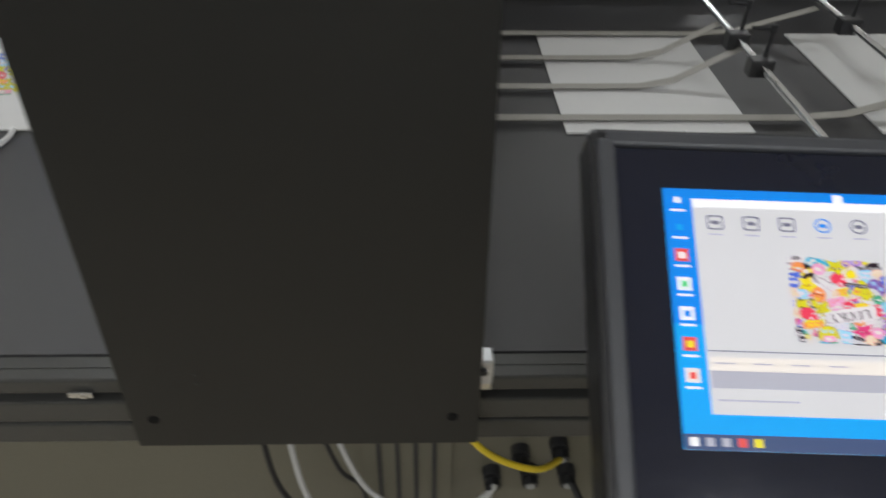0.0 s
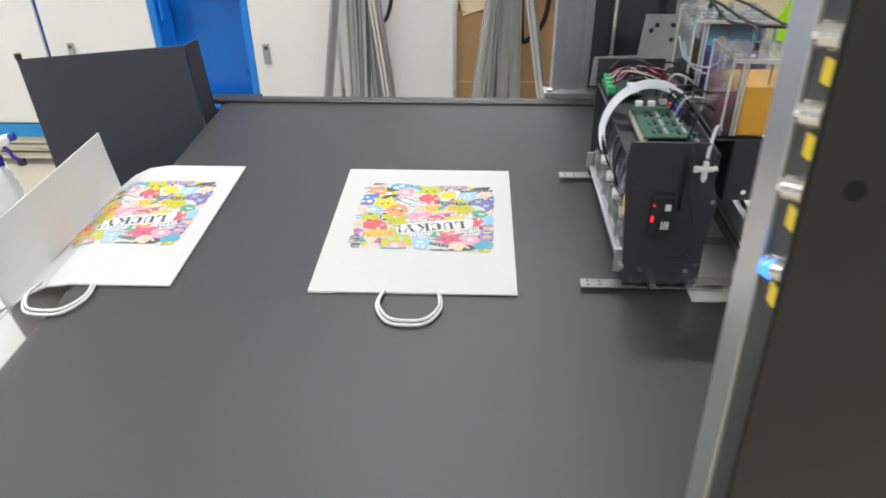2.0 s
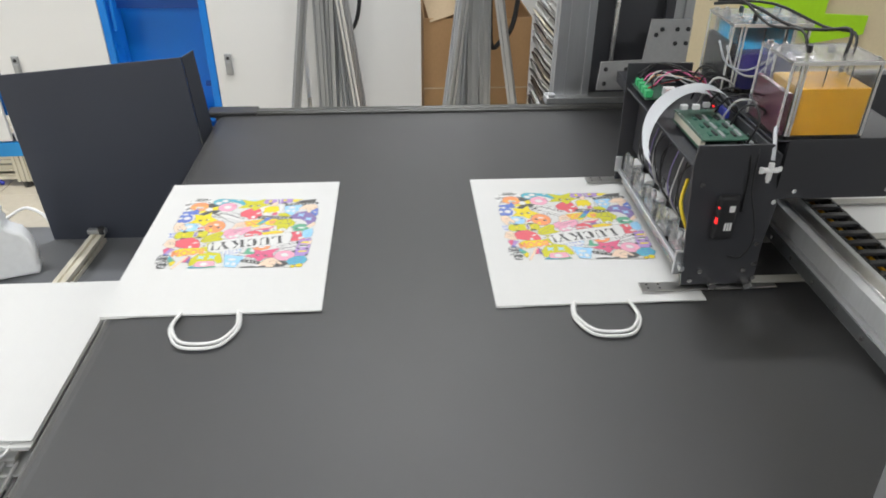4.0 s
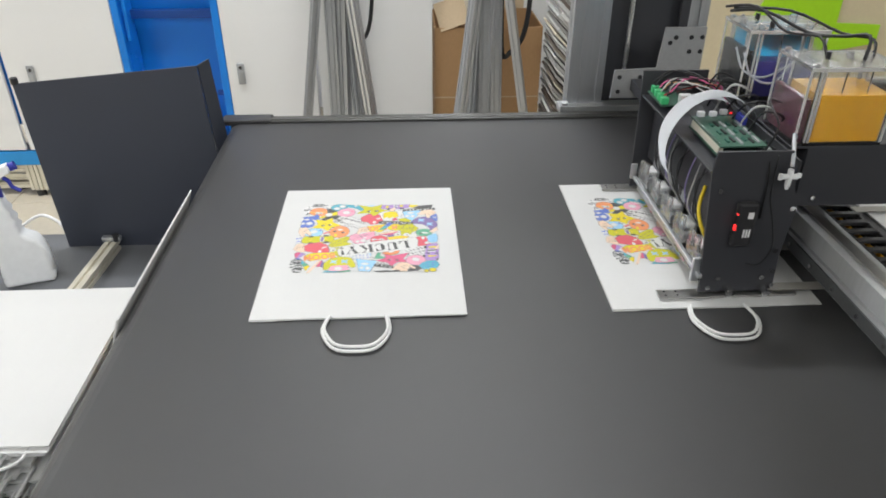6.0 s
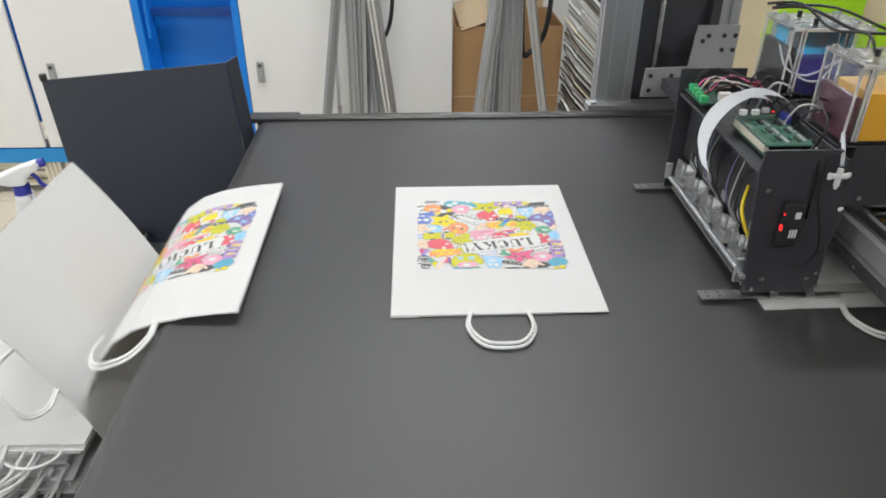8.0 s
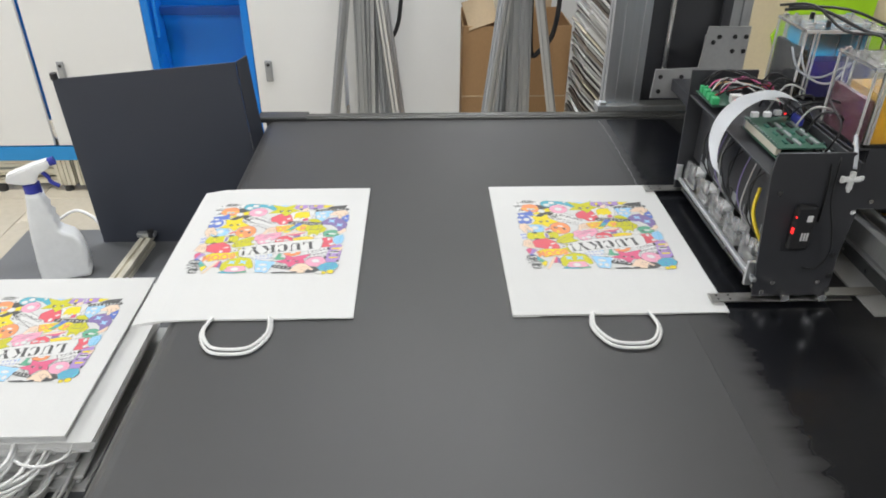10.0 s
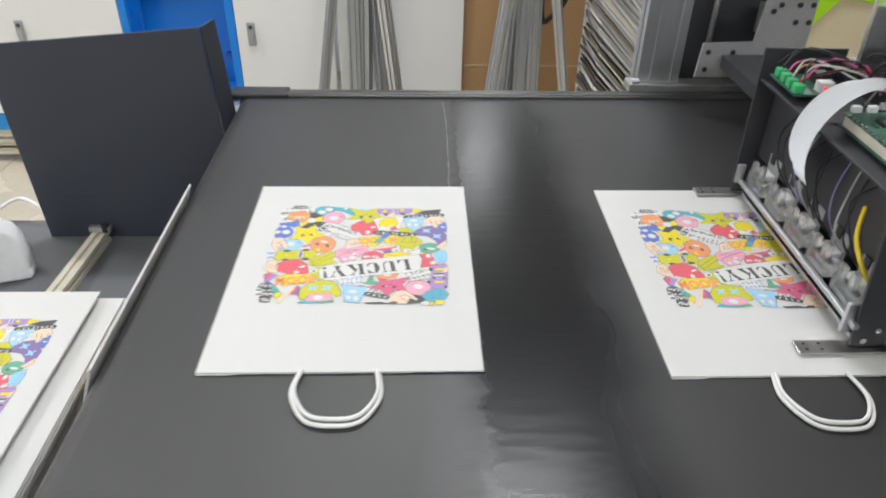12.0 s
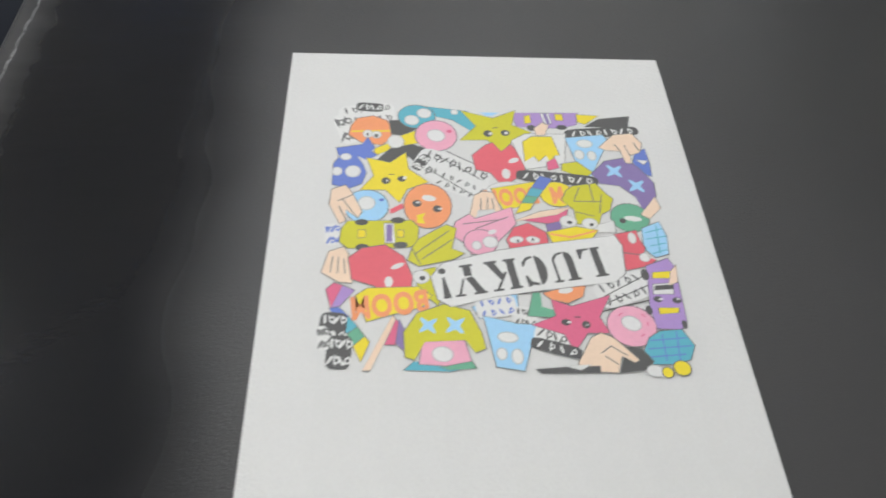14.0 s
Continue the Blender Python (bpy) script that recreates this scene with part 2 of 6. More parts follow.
# ---- structure ----
def room():
    floor = tagged(new("floor", mesh_of("floor", B((0, 2.5, -0.06), (9, 11.2, 0.1)), GROUT)), "beige tiled workshop floor with thin grey joints", "floor", kind="structure")
    me = mesh_of("tile", box(bmesh.new(), (0, 0, 0), (0.597, 0.597, 0.012), 0.002), TILE)
    for i in range(-7, 8):
        for j in range(-4, 9):
            t = new("tile", me)
            t.parent = floor
            t.location = (0.3 + 0.6 * i, 0.25 + 0.6 * j, -0.006)
    part("wall_north", B((0, 8.0, 1.6), (9, 0.12, 3.4)), WALL)
    for n, c, s in (("wall_west", (-4.5, 2.5, 1.6), (0.12, 11, 3.4)), ("wall_east", (4.5, 2.5, 1.6), (0.12, 11, 3.4)), ("wall_partition", (1.6, 4.2, 0.975), (5.6, 0.10, 1.95))):
        part(n, B(c, s), WALL)
    # unseen wall behind the camera, grey to darken reflections in the housing
    part("wall_south", B((0, -3.0, 1.6), (9, 0.12, 3.4)), WALLGREY)
    part("ceiling", B((0, 2.5, 3.35), (9.2, 11.2, 0.1)), WALL)
    for n in ("wall_north", "wall_south", "wall_west", "wall_east", "wall_partition", "ceiling"):
        tagged(bpy.data.objects[n], ("unseen dull grey workshop " if n == "wall_south" else "plain white plastered workshop ") + n.split("_")[0], n.split("_")[0], kind="structure")


room()


def ceiling_light(x, y):
    t = thing("ceiling_light", "unseen long white tube light on the ceiling", "ceiling light", "ceiling tube lights", at=pose(x, y, 3.2, 0, 0, 90))
    part("housing", B((0, 0, 0.06), (0.10, 1.25, 0.06), 0.01), WHITEPAINT, t)
    part("tube", rod(bmesh.new(), (0, -0.6, 0.0), (0, 0.6, 0.0), 0.016), TUBEGLOW, t, "unseen glowing white tube")
    lamp = bpy.data.lights.new("tube_lamp", "AREA")
    lamp.shape, lamp.size, lamp.size_y, lamp.energy, lamp.color = "RECTANGLE", 0.16, 1.2, 46.0, (0.96, 0.98, 1.0)
    o = new("tube_lamp", lamp)
    o.matrix_basis = pose(x, y, 3.165, 0, 0, 90)
    tagged(o, "unseen tube lamp light", "lamp", kind="structure")


# unseen tubes; the last two are added to brighten the right side
for lx, ly in ((-2.9, -1.6), (-2.9, 2.3), (-2.9, 5.8), (0.05, -1.6), (0.05, 2.3), (0.05, 5.8), (1.9, -1.6), (3.2, 5.8)):
    ceiling_light(lx, ly)


# ---- the conveyor ----
def conveyor():
    t = thing("conveyor", "wide black belt conveyor with dark slotted rails", "conveyor", kind="structure")
    bm = bmesh.new()
    r, x1 = 0.03, 3.2
    outline = [(x1, BELT_Z - 2 * r), (x1, BELT_Z)]
    outline += [(BELT_L + r * 0.9 - r * math.sin(a), BELT_Z - r + r * math.cos(a)) for a in (math.pi * k / 10 for k in range(11))]
    plate(bm, outline, "y", BELT_F, BELT_B)
    part("belt", bm, BELT, t, "matt black belt with a wet streak")
    bm = bmesh.new()
    for z, d in ((0.838, 0.0), (0.80, 0.004), (0.757, 0.0)):
        box(bm, (1.4, BELT_F - 0.020 - d / 2, z), (3.66, 0.036 + d, 0.022 if z > 0.83 else 0.034), 0.003)
    box(bm, (1.4, BELT_F - 0.012, 0.785), (3.66, 0.016, 0.13))
    part("front_rail", bm, BLACKRAIL, t, "dark slotted front rail")
    bm = bmesh.new()
    box(bm, (1.37, BELT_B + 0.020, 0.845), (3.62, 0.034, 0.022), 0.003)
    box(bm, (1.37, BELT_B + 0.034, 0.80), (3.62, 0.02, 0.10), 0.003)
    box(bm, (1.40, BELT_B + 0.012, 0.853), (3.55, 0.010, 0.012), 0.002)
    part("rear_rail", bm, BLACKRAIL, t, "dark rear edge rail")
    part("rear_corner_cap", B((-0.40, BELT_B + 0.022, 0.852), (0.12, 0.045, 0.014), 0.004), BLACKPL, t)
    part("belt_body", B((1.40, 1.01, 0.755), (3.5, 1.26, 0.04), 0.004), BLACKMETAL, t, "dark frame under the belt")
    part("front_body", B((1.4, BELT_F + 0.02, 0.36), (3.62, 0.03, 0.69), 0.004), FRONTPAINT, t, "olive grey painted front cover")
    for x in (-0.35, 1.3, 3.1):
        for y in (BELT_F + 0.08, BELT_B - 0.06):
            part("leg", B((x, y, 0.37), (0.06, 0.06, 0.73), 0.004), BLACKMETAL, t)
    return t


FRONTPAINT = mat("olive_grey_paint", (0.14, 0.133, 0.10), 0.5, vary=0.06, grain=300, bump=0.06)
conveyor()


# ---- upright black housing in front, with buttons on its edge ----
HOLESHADE = mat("hole_shade", (0.002, 0.002, 0.002), 1.0, vary=0)
HOUSINGBLACK = mat("satin_black_enamel", (0.0130, 0.0130, 0.0122), 0.42, vary=0.10, grain=500, bump=0.10, stain=3)


def housing():
    t = thing("printer_housing", "tall black sheet-metal housing with buttons on its bright edge", "printer housing", at=Matrix.Translation((0, 0.274, 0.792)) @ Matrix.Rotation(radians(-4), 4, "X") @ Matrix.Translation((0, -0.274, -0.792)))
    # z1 goes past the seen top so the unseen part darkens the belt behind
    x0, x1, z0, z1, y0 = 0.374, 0.736, 0.799, 2.20, 0.274
    bm = bmesh.new()
    plate(bm, [(x0 - 0.001, z0), (x1, z0), (x1, z1), (x0 - 0.001, z1)], "y", y0 - 0.002, y0 + 0.002)
    bmesh.ops.bevel(bm, geom=bm.edges[:], offset=0.0012, segments=2, affect="EDGES")
    part("front_panel", bm, HOUSINGBLACK, t, "large plain black front panel")
    bm = bmesh.new()
    box(bm, (x0 + 0.005, y0 + 0.035, (z0 + z1) / 2 + 0.03), (0.004, 0.066, z1 - z0 - 0.06), 0.001)
    part("side_panel", bm, BLACKMETAL, t)
    part("side_strip", B((x0 + 0.0025, y0 + 0.050, (z0 + z1) / 2 + 0.03), (0.005, 0.034, z1 - z0 - 0.06), 0.001), ALU, t, "bright aluminium edge strip")
    part("right_panel", B((x1 - 0.006, y0 + 0.035, (z0 + z1) / 2 + 0.03), (0.004, 0.066, z1 - z0 - 0.06), 0.001), BLACKMETAL, t)
    part("back_panel", B(((x0 + x1) / 2, y0 + 0.0705, (z0 + z1) / 2 + 0.03), (x1 - x0 - 0.014, 0.004, z1 - z0 - 0.06), 0.001), BLACKMETAL, t)
    # holes are near-black discs on the panel, their shade in the colour
    for x, z in ((0.397, 0.841), (0.708, 0.841), (0.398, 1.318), (0.708, 1.318)):
        part("screw_hole", rod(bmesh.new(), (x, y0 - 0.0026, z), (x, y0 - 0.0005, z), 0.0058), HOLESHADE, t)
    for x, z in ((0.451, 0.893), (0.451, 0.905)):
        part("small_hole", rod(bmesh.new(), (x, y0 - 0.003, z), (x, y0 - 0.001, z), 0.0018, 8), BLACKPL, t)
    return t


housing()


def discharge_table():
    t = thing("discharge_table", "dark grey table top below the belt's end", "table")
    part("tabletop", B((-0.80, 1.02, 0.535), (0.60, 1.30, 0.03), 0.003), TABLEGREY, t)
    for x in (-1.05, -0.55):
        for y in (0.42, 1.6):
            part("leg", B((x, y, 0.26), (0.04, 0.04, 0.52), 0.003), ALUDULL, t)
    return t


TABLEGREY = mat("grey_laminate", (0.13, 0.135, 0.145), 0.5, vary=0.08, grain=200, bump=0.05)
discharge_table()


def stop_plate():
    t = thing("stop_plate", "upright black folded sheet plate on the table", "guide plate")
    bm = bmesh.new()
    plate(bm, [(-0.874, 0.552), (-0.452, 0.552), (-0.478, 1.010), (-0.889, 0.974)], "y", 1.598, 1.602)
    part("sheet", bm, PANELBLACK, t)
    bm = bmesh.new()
    low, high = (-0.452, 0.552), (-0.478, 1.010)
    a = [bm.verts.new(v) for v in ((low[0], 1.603, low[1]), (low[0] + 0.020, 1.655, low[1]), (high[0] + 0.016, 1.640, high[1] + 0.004), (high[0], 1.603, high[1]))]
    b = [bm.verts.new(v.co + Vector((0.003, -0.001, 0))) for v in a]
    fs = [bm.faces.new(a), bm.faces.new(b[::-1])] + [bm.faces.new((a[k], b[k], b[(k + 1) % 4], a[(k + 1) % 4])) for k in range(4)]
    bmesh.ops.recalc_face_normals(bm, faces=fs)
    part("flange", bm, PANELBLACK, t, "folded edge")
    part("knob", rod(bmesh.new(), (-0.884, 1.60, 0.974), (-0.884, 1.60, 0.988), 0.008), BLACKPL, t)
    return t


stop_plate()


# ---- paper bags ----
BAG_W, BAG_H, STRIPS = 0.32, 0.425, 8
DX = BAG_W / STRIPS


def bag_master():
    """Eight upright strips of a flat bag, each with its share of the print, and the cord handle."""
    panels, prints = [], []
    for i in range(STRIPS):
        bm = bmesh.new()
        # folded double: the back layer shows a little past the front one at the mouth
        box(bm, (0, BAG_H / 2, 0.0020), (DX + 0.0004, BAG_H, 0.0020))
        short = 0.004 if i > 5 else (0.0008 if i == 0 else 0.0025)
        box(bm, (0, BAG_H / 2 + short / 2 - 0.002, 0.0005), (DX + 0.0004, BAG_H + 0.001 - short, 0.0009))
        panels.append(mesh_of("paper_panel", bm, PAPER))
    whole = print_mesh()
    for i in range(STRIPS):
        bm = whole.copy()
        x0 = -BAG_W / 2 + i * DX
        for x, side in ((x0, 1), (x0 + DX, -1)):
            bmesh.ops.bisect_plane(bm, geom=bm.verts[:] + bm.edges[:] + bm.faces[:], plane_co=(x, 0, 0), plane_no=(-side, 0, 0), clear_outer=True)
        bmesh.ops.translate(bm, verts=bm.verts[:], vec=(-(x0 + DX / 2), 0, 0))
        prints.append(mesh_of("print", bm, INKS) if len(bm.faces) else None)
    whole.free()
    bm = bmesh.new()
    for k, (w, l, z) in enumerate(((0.048, 0.080, 0.0035), (0.045, 0.073, 0.0062))):
        tube(bm, [(-w + 0.006, 0.001, z - 0.0015), (-w + 0.004, -0.003, z - 0.0005), (-w, -l * 0.45, z), (-w * 0.62, -l * 0.9, z), (0, -l, z), (w * 0.62, -l * 0.92, z), (w, -l * 0.5, z), (w - 0.003, -0.003, z - 0.0005), (w - 0.005, 0.001, z - 0.0015)], 0.0023)
    handle = mesh_of("handle", bm, CORD, smooth=True)
    return panels, prints, handle


def paper_bag(group="printed bags on the belt", label="flat white paper bag with colourful sticker print and cord handle"):
    t = thing("paper_bag", label, "paper bag", group)
    strips = []
    for i in range(STRIPS):
        s = new("paper_panel", MASTER[0][i])
        s.parent = t
        s.location = (-BAG_W / 2 + (i + 0.5) * DX, 0, 0)
        strips.append(s)
        if MASTER[1][i]:
            p = new("print", MASTER[1][i])
            p.parent = s
            tagged(p, "colourful sticker print", kind="stuff")
    h = new("handle", MASTER[2])
    h.parent = strips[4]
    h.location = (-DX / 2 - 0.002, 0, 0)
    tagged(h, "white twisted cord handle")
    return t, strips


# ---- the sticker print ----
INK_COLOURS = {"yellow": (0.80, 0.64, 0.0), "olive": (0.58, 0.55, 0.0), "red": (0.72, 0.04, 0.08), "orange": (0.85, 0.26, 0.06), "pink": (0.80, 0.33, 0.47), "blue": (0.05, 0.13, 0.55), "sky": (0.28, 0.58, 0.85), "teal": (0.02, 0.38, 0.50), "green": (0.06, 0.36, 0.20), "violet": (0.36, 0.20, 0.56), "purple": (0.17, 0.10, 0.34), "skin": (0.82, 0.60, 0.43), "line": (0.08, 0.08, 0.08), "black": (0.0, 0.0, 0.0), "white": (0.70, 0.70, 0.69), "grey": (0.42, 0.42, 0.42), "crimson": (0.68, 0.05, 0.18)}
INK_NAMES = list(INK_COLOURS)
INKS = [mat("print_" + k, tuple((0.9 * v + 0.03) if k in ("yellow", "olive", "white") else (0.82 * v + 0.085) for v in c), 0.6, vary=0.05, grain=400, bump=0.05, stain=20) for k, c in INK_COLOURS.items()]


def flat(bm, pts, z, ink):
    f = bm.faces.new([bm.verts.new((x, y, z)) for x, y in pts])
    if f.normal.z < 0 or f.calc_area() == 0:
        f.normal_flip()
    f.normal_update()
    if f.normal.z < 0:
        f.normal_flip()
    f.material_index = INK_NAMES.index(ink)
    return f


def blob(cx, cy, rx, ry, turn=0.0, n=18, power=1.0, star=0.0, points=5):
    out = []
    for k in range(n):
        a = 2 * math.pi * k / n
        r = 1.0
        if star:
            r = 1.0 if k % 2 == 0 else star
        x = rx * r * math.copysign(abs(math.cos(a)) ** power, math.cos(a))
        y = ry * r * math.copysign(abs(math.sin(a)) ** power, math.sin(a))
        c, s = math.cos(radians(turn)), math.sin(radians(turn))
        out.append((cx + x * c - y * s, cy + x * s + y * c))
    return out


def letters(bm, text, cx, cy, size, turn, z, ink, spread=1.0, bold=0.0):
    """Letters in the built-in font as flat faces, turned by degrees."""
    cu = bpy.data.curves.new("letters", "FONT")
    cu.body, cu.size, cu.align_x, cu.align_y, cu.offset = text, size, "CENTER", "CENTER", bold
    cu.resolution_u, cu.space_character = 3, 1.08
    ob = bpy.data.objects.new("letters", cu)
    me = ob.to_mesh()
    m = Matrix.Translation((cx, cy, z)) @ Matrix.Rotation(radians(turn), 4, "Z") @ Matrix.Diagonal((spread, 1, 1, 1))
    vs = [bm.verts.new(m @ v.co) for v in me.vertices]
    for p in me.polygons:
        try:
            f = bm.faces.new([vs[i] for i in p.vertices])
        except ValueError:
            continue
        f.normal_update()
        if f.normal.z < 0:
            f.normal_flip()
        f.material_index = INK_NAMES.index(ink)
    ob.to_mesh_clear()
    bpy.data.objects.remove(ob)
    bpy.data.curves.remove(cu)


def bar(x0, y0, x1, y1):
    return [(x0, y0), (x1, y0), (x1, y1), (x0, y1)]


# serif stencil capitals on a unit height: width and pieces
STENCIL = [
    (0.80, [bar(0.08, 0.07, 0.32, 0.93), bar(0, 0.93, 0.42, 1), bar(0, 0, 0.32, 0.07), bar(0.37, 0, 0.70, 0.07), [(0.52, 0), (0.76, 0), (0.76, 0.34), (0.71, 0.34)]]),
    (0.90, [bar(0.08, 0.22, 0.32, 0.93), bar(0, 0.93, 0.42, 1), [(0.08, 0.22), (0.14, 0.07), (0.33, 0), (0.33, 0.22)], bar(0.67, 0.26, 0.75, 0.93), bar(0.57, 0.93, 0.86, 1), [(0.38, 0), (0.55, 0.03), (0.70, 0.13), (0.75, 0.26), (0.67, 0.26), (0.55, 0.11), (0.38, 0.07)]]),
    (0.80, [[(0.30, 1), (0.14, 0.92), (0.03, 0.72), (0, 0.5), (0.03, 0.28), (0.14, 0.08), (0.30, 0)], [(0.36, 1), (0.55, 0.96), (0.66, 1), (0.72, 1), (0.72, 0.62), (0.67, 0.62), (0.56, 0.84), (0.36, 0.92)], [(0.36, 0), (0.58, 0.04), (0.72, 0.18), (0.74, 0.32), (0.68, 0.32), (0.56, 0.13), (0.36, 0.07)]]),
    (1.02, [bar(0.08, 0.07, 0.32, 0.93), bar(0, 0.93, 0.41, 1), bar(0, 0, 0.41, 0.07), [(0.36, 0.42), (0.44, 0.40), (0.80, 0.93), (0.71, 0.93)], bar(0.60, 0.93, 0.92, 1), [(0.46, 0.55), (0.58, 0.71), (0.96, 0.07), (0.69, 0.07)], bar(0.60, 0, 1.02, 0.07)]),
    (0.98, [[(0.07, 0.93), (0.33, 0.93), (0.57, 0.44), (0.35, 0.40)], bar(0, 0.93, 0.42, 1), [(0.61, 0.45), (0.66, 0.42), (0.88, 0.93), (0.80, 0.93)], bar(0.68, 0.93, 1.0, 1), bar(0.35, 0.07, 0.59, 0.38), bar(0.26, 0, 0.68, 0.07)]),
    (0.34, [[(0.05, 1), (0.29, 1), (0.21, 0.32), (0.13, 0.32)], [(0.07, 0.05), (0.17, 0), (0.27, 0.05), (0.29, 0.12), (0.24, 0.2), (0.10, 0.2), (0.05, 0.12)]]),
]


def stencil_word(bm, cx, cy, size, turn, z, ink, gap=0.09):
    """The word LUCKY! in wide serif stencil letters."""
    total = sum(w for w, _ in STENCIL) + gap * (len(STENCIL) - 1)
    c, s = math.cos(radians(turn)), math.sin(radians(turn))
    at = -total / 2
    for w, pieces in STENCIL:
        for pts in pieces:
            flat(bm, [(cx + size * ((at + u) * 0.90 * c - (v - 0.5) * s), cy + size * ((at + u) * 0.90 * s + (v - 0.5) * c)) for u, v in pts], z, ink)
        at += w + gap


PRINT_W, PRINT_H = 0.230, 0.245


def print_mesh(x0=-0.1095, y0=0.120, base=0.0031, step=0.0000012):
    """The whole print lying on the bag: overlapping plain stickers in flat colours, the word LUCKY! across."""
    bm = bmesh.new()
    state = {"z": base}

    def at(p, q):
        return (x0 + p * PRINT_W, y0 + (1 - q) * PRINT_H)

    def put(p, q, rx, ry, ink, turn=0.0, edge="line", **kw):
        x, y = at(p, q)
        if edge:
            flat(bm, blob(x, y, rx * PRINT_W + 0.0007, ry * PRINT_W + 0.0007, turn, **kw), lift(), edge)
        flat(bm, blob(x, y, rx * PRINT_W, ry * PRINT_W, turn, **kw), lift(), ink)

    def lift():
        state["z"] += step
        return state["z"]

    def patch(ink, *corners, edge="line"):
        """A sticker piece with straight sides, thinly outlined."""
        pts = [at(p, q) for p, q in corners]
        cx, cy = sum(x for x, _ in pts) / len(pts), sum(y for _, y in pts) / len(pts)
        if edge:
            far = [(x + 0.0007 * (x - cx) / max(0.001, math.hypot(x - cx, y - cy)), y + 0.0007 * (y - cy) / max(0.001, math.hypot(x - cx, y - cy))) for x, y in pts]
            flat(bm, far, lift(), edge)
        flat(bm, pts, lift(), ink)

    def stroke(ink, p0, q0, p1, q1, w=0.0004):
        """A thin drawn line."""
        (xa, ya), (xb, yb) = at(p0, q0), at(p1, q1)
        length = math.hypot(xb - xa, yb - ya)
        nx, ny = -(yb - ya) / length * w, (xb - xa) / length * w
        flat(bm, [(xa + nx, ya + ny), (xb + nx, yb + ny), (xb - nx, yb - ny), (xa - nx, ya - ny)], lift(), ink)

    def scrawl(p, q, w, h, turn, dark=False, ink=None):
        """Unreadable lettering: a plain field with rows of slanting strokes and small loops."""
        put(p, q, w, h, "black" if dark else "white", turn, edge=None, n=20, power=0.45)
        c, s = math.cos(radians(turn)), math.sin(radians(turn))
        colour = ink or ("white" if dark else "line")
        rows = 1 if h < 0.035 else 2
        count = max(4, int(w * 62))
        for row in range(rows):
            v = 0.0 if rows == 1 else (row - 0.5) * h
            for k in range(count):
                u = ((k + 0.5) / count * 2 - 1) * w * 0.86
                pp, qq = p + u * c - v * s, q - (u * s + v * c) * PRINT_W / PRINT_H
                size = h * 0.72 / rows
                put(pp, qq, size, 0.0042, colour, turn + (62, 96, 118)[(k + row) % 3], edge=None, n=6)
                if k % 2:
                    put(pp + 0.004, qq, size * 0.52, size * 0.60, colour, turn, edge=None, n=10)
                    put(pp + 0.004, qq, size * 0.26, size * 0.34, "black" if dark else "white", turn, edge=None, n=8)

    def cross(p, q, r, ink):
        for a in (40, -50):
            put(p, q, r, r * 0.36, ink, a, edge=None, n=4)
            put(p, q, r * 0.95, r * 0.24, ink, a, edge=None, n=12)

    # rear rows
    scrawl(0.067, 0.057, 0.100, 0.050, 8)
    scrawl(-0.007, 0.127, 0.028, 0.072, 20)
    scrawl(0.075, 0.024, 0.048, 0.022, -4, dark=True)
    patch("orange", (0.006, 0.151), (0.014, 0.110), (0.032, 0.078), (0.088, 0.065), (0.136, 0.086), (0.153, 0.122), (0.149, 0.167), (0.119, 0.196), (0.049, 0.184))
    stroke("yellow", 0.014, 0.135, 0.149, 0.131)
    stroke("yellow", 0.014, 0.139, 0.149, 0.135)
    put(0.071, 0.147, 0.015, 0.017, "white", 0, edge='grey', n=12)
    put(0.101, 0.151, 0.015, 0.015, "white", 0, edge='grey', n=12)
    put(0.071, 0.151, 0.004, 0.009, "black", 0, edge=None, n=8)
    put(0.101, 0.155, 0.007, 0.009, "black", 0, edge=None, n=8)
    patch("black", (0.145, 0.086), (0.206, 0.082), (0.240, 0.122), (0.188, 0.151), (0.153, 0.147))
    patch("yellow", (0.184, 0.155), (0.236, 0.131), (0.249, 0.184), (0.197, 0.196))
    patch("yellow", (0.097, 0.212), (0.149, 0.184), (0.149, 0.216), (0.093, 0.245))
    patch("black", (0.106, 0.261), (0.149, 0.212), (0.223, 0.192), (0.262, 0.208), (0.232, 0.269), (0.210, 0.245), (0.149, 0.278))
    put(0.167, 0.180, 0.026, 0.028, "white", 0, edge='grey')
    patch("teal", (0.267, 0.016), (0.419, 0.037), (0.449, 0.110), (0.427, 0.127), (0.367, 0.078), (0.297, 0.061))
    put(0.240, 0.065, 0.065, 0.057, "teal", -8)
    put(0.223, 0.082, 0.024, 0.022, "white", -20, edge='grey', n=12)
    put(0.267, 0.049, 0.024, 0.022, "white", -20, edge='grey', n=12)
    put(0.375, 0.041, 0.011, 0.011, "white", 0, edge='grey', n=12)
    put(0.306, 0.151, 0.072, 0.072, "pink", 0)
    put(0.306, 0.151, 0.030, 0.026, "white", -28, edge='grey', n=12)
    put(0.353, 0.131, 0.009, 0.009, "crimson", 0, edge=None, n=8)
    patch("violet", (0.580, 0.041), (0.819, 0.037), (0.806, 0.094), (0.736, 0.110), (0.593, 0.106))
    patch("yellow", (0.623, 0.057), (0.645, 0.049), (0.645, 0.086), (0.623, 0.090))
    patch("yellow", (0.736, 0.045), (0.762, 0.045), (0.762, 0.073), (0.736, 0.073))
    patch("white", (0.684, 0.041), (0.714, 0.041), (0.719, 0.090), (0.693, 0.090))
    patch("purple", (0.693, 0.041), (0.706, 0.041), (0.714, 0.090), (0.701, 0.090), edge=None)
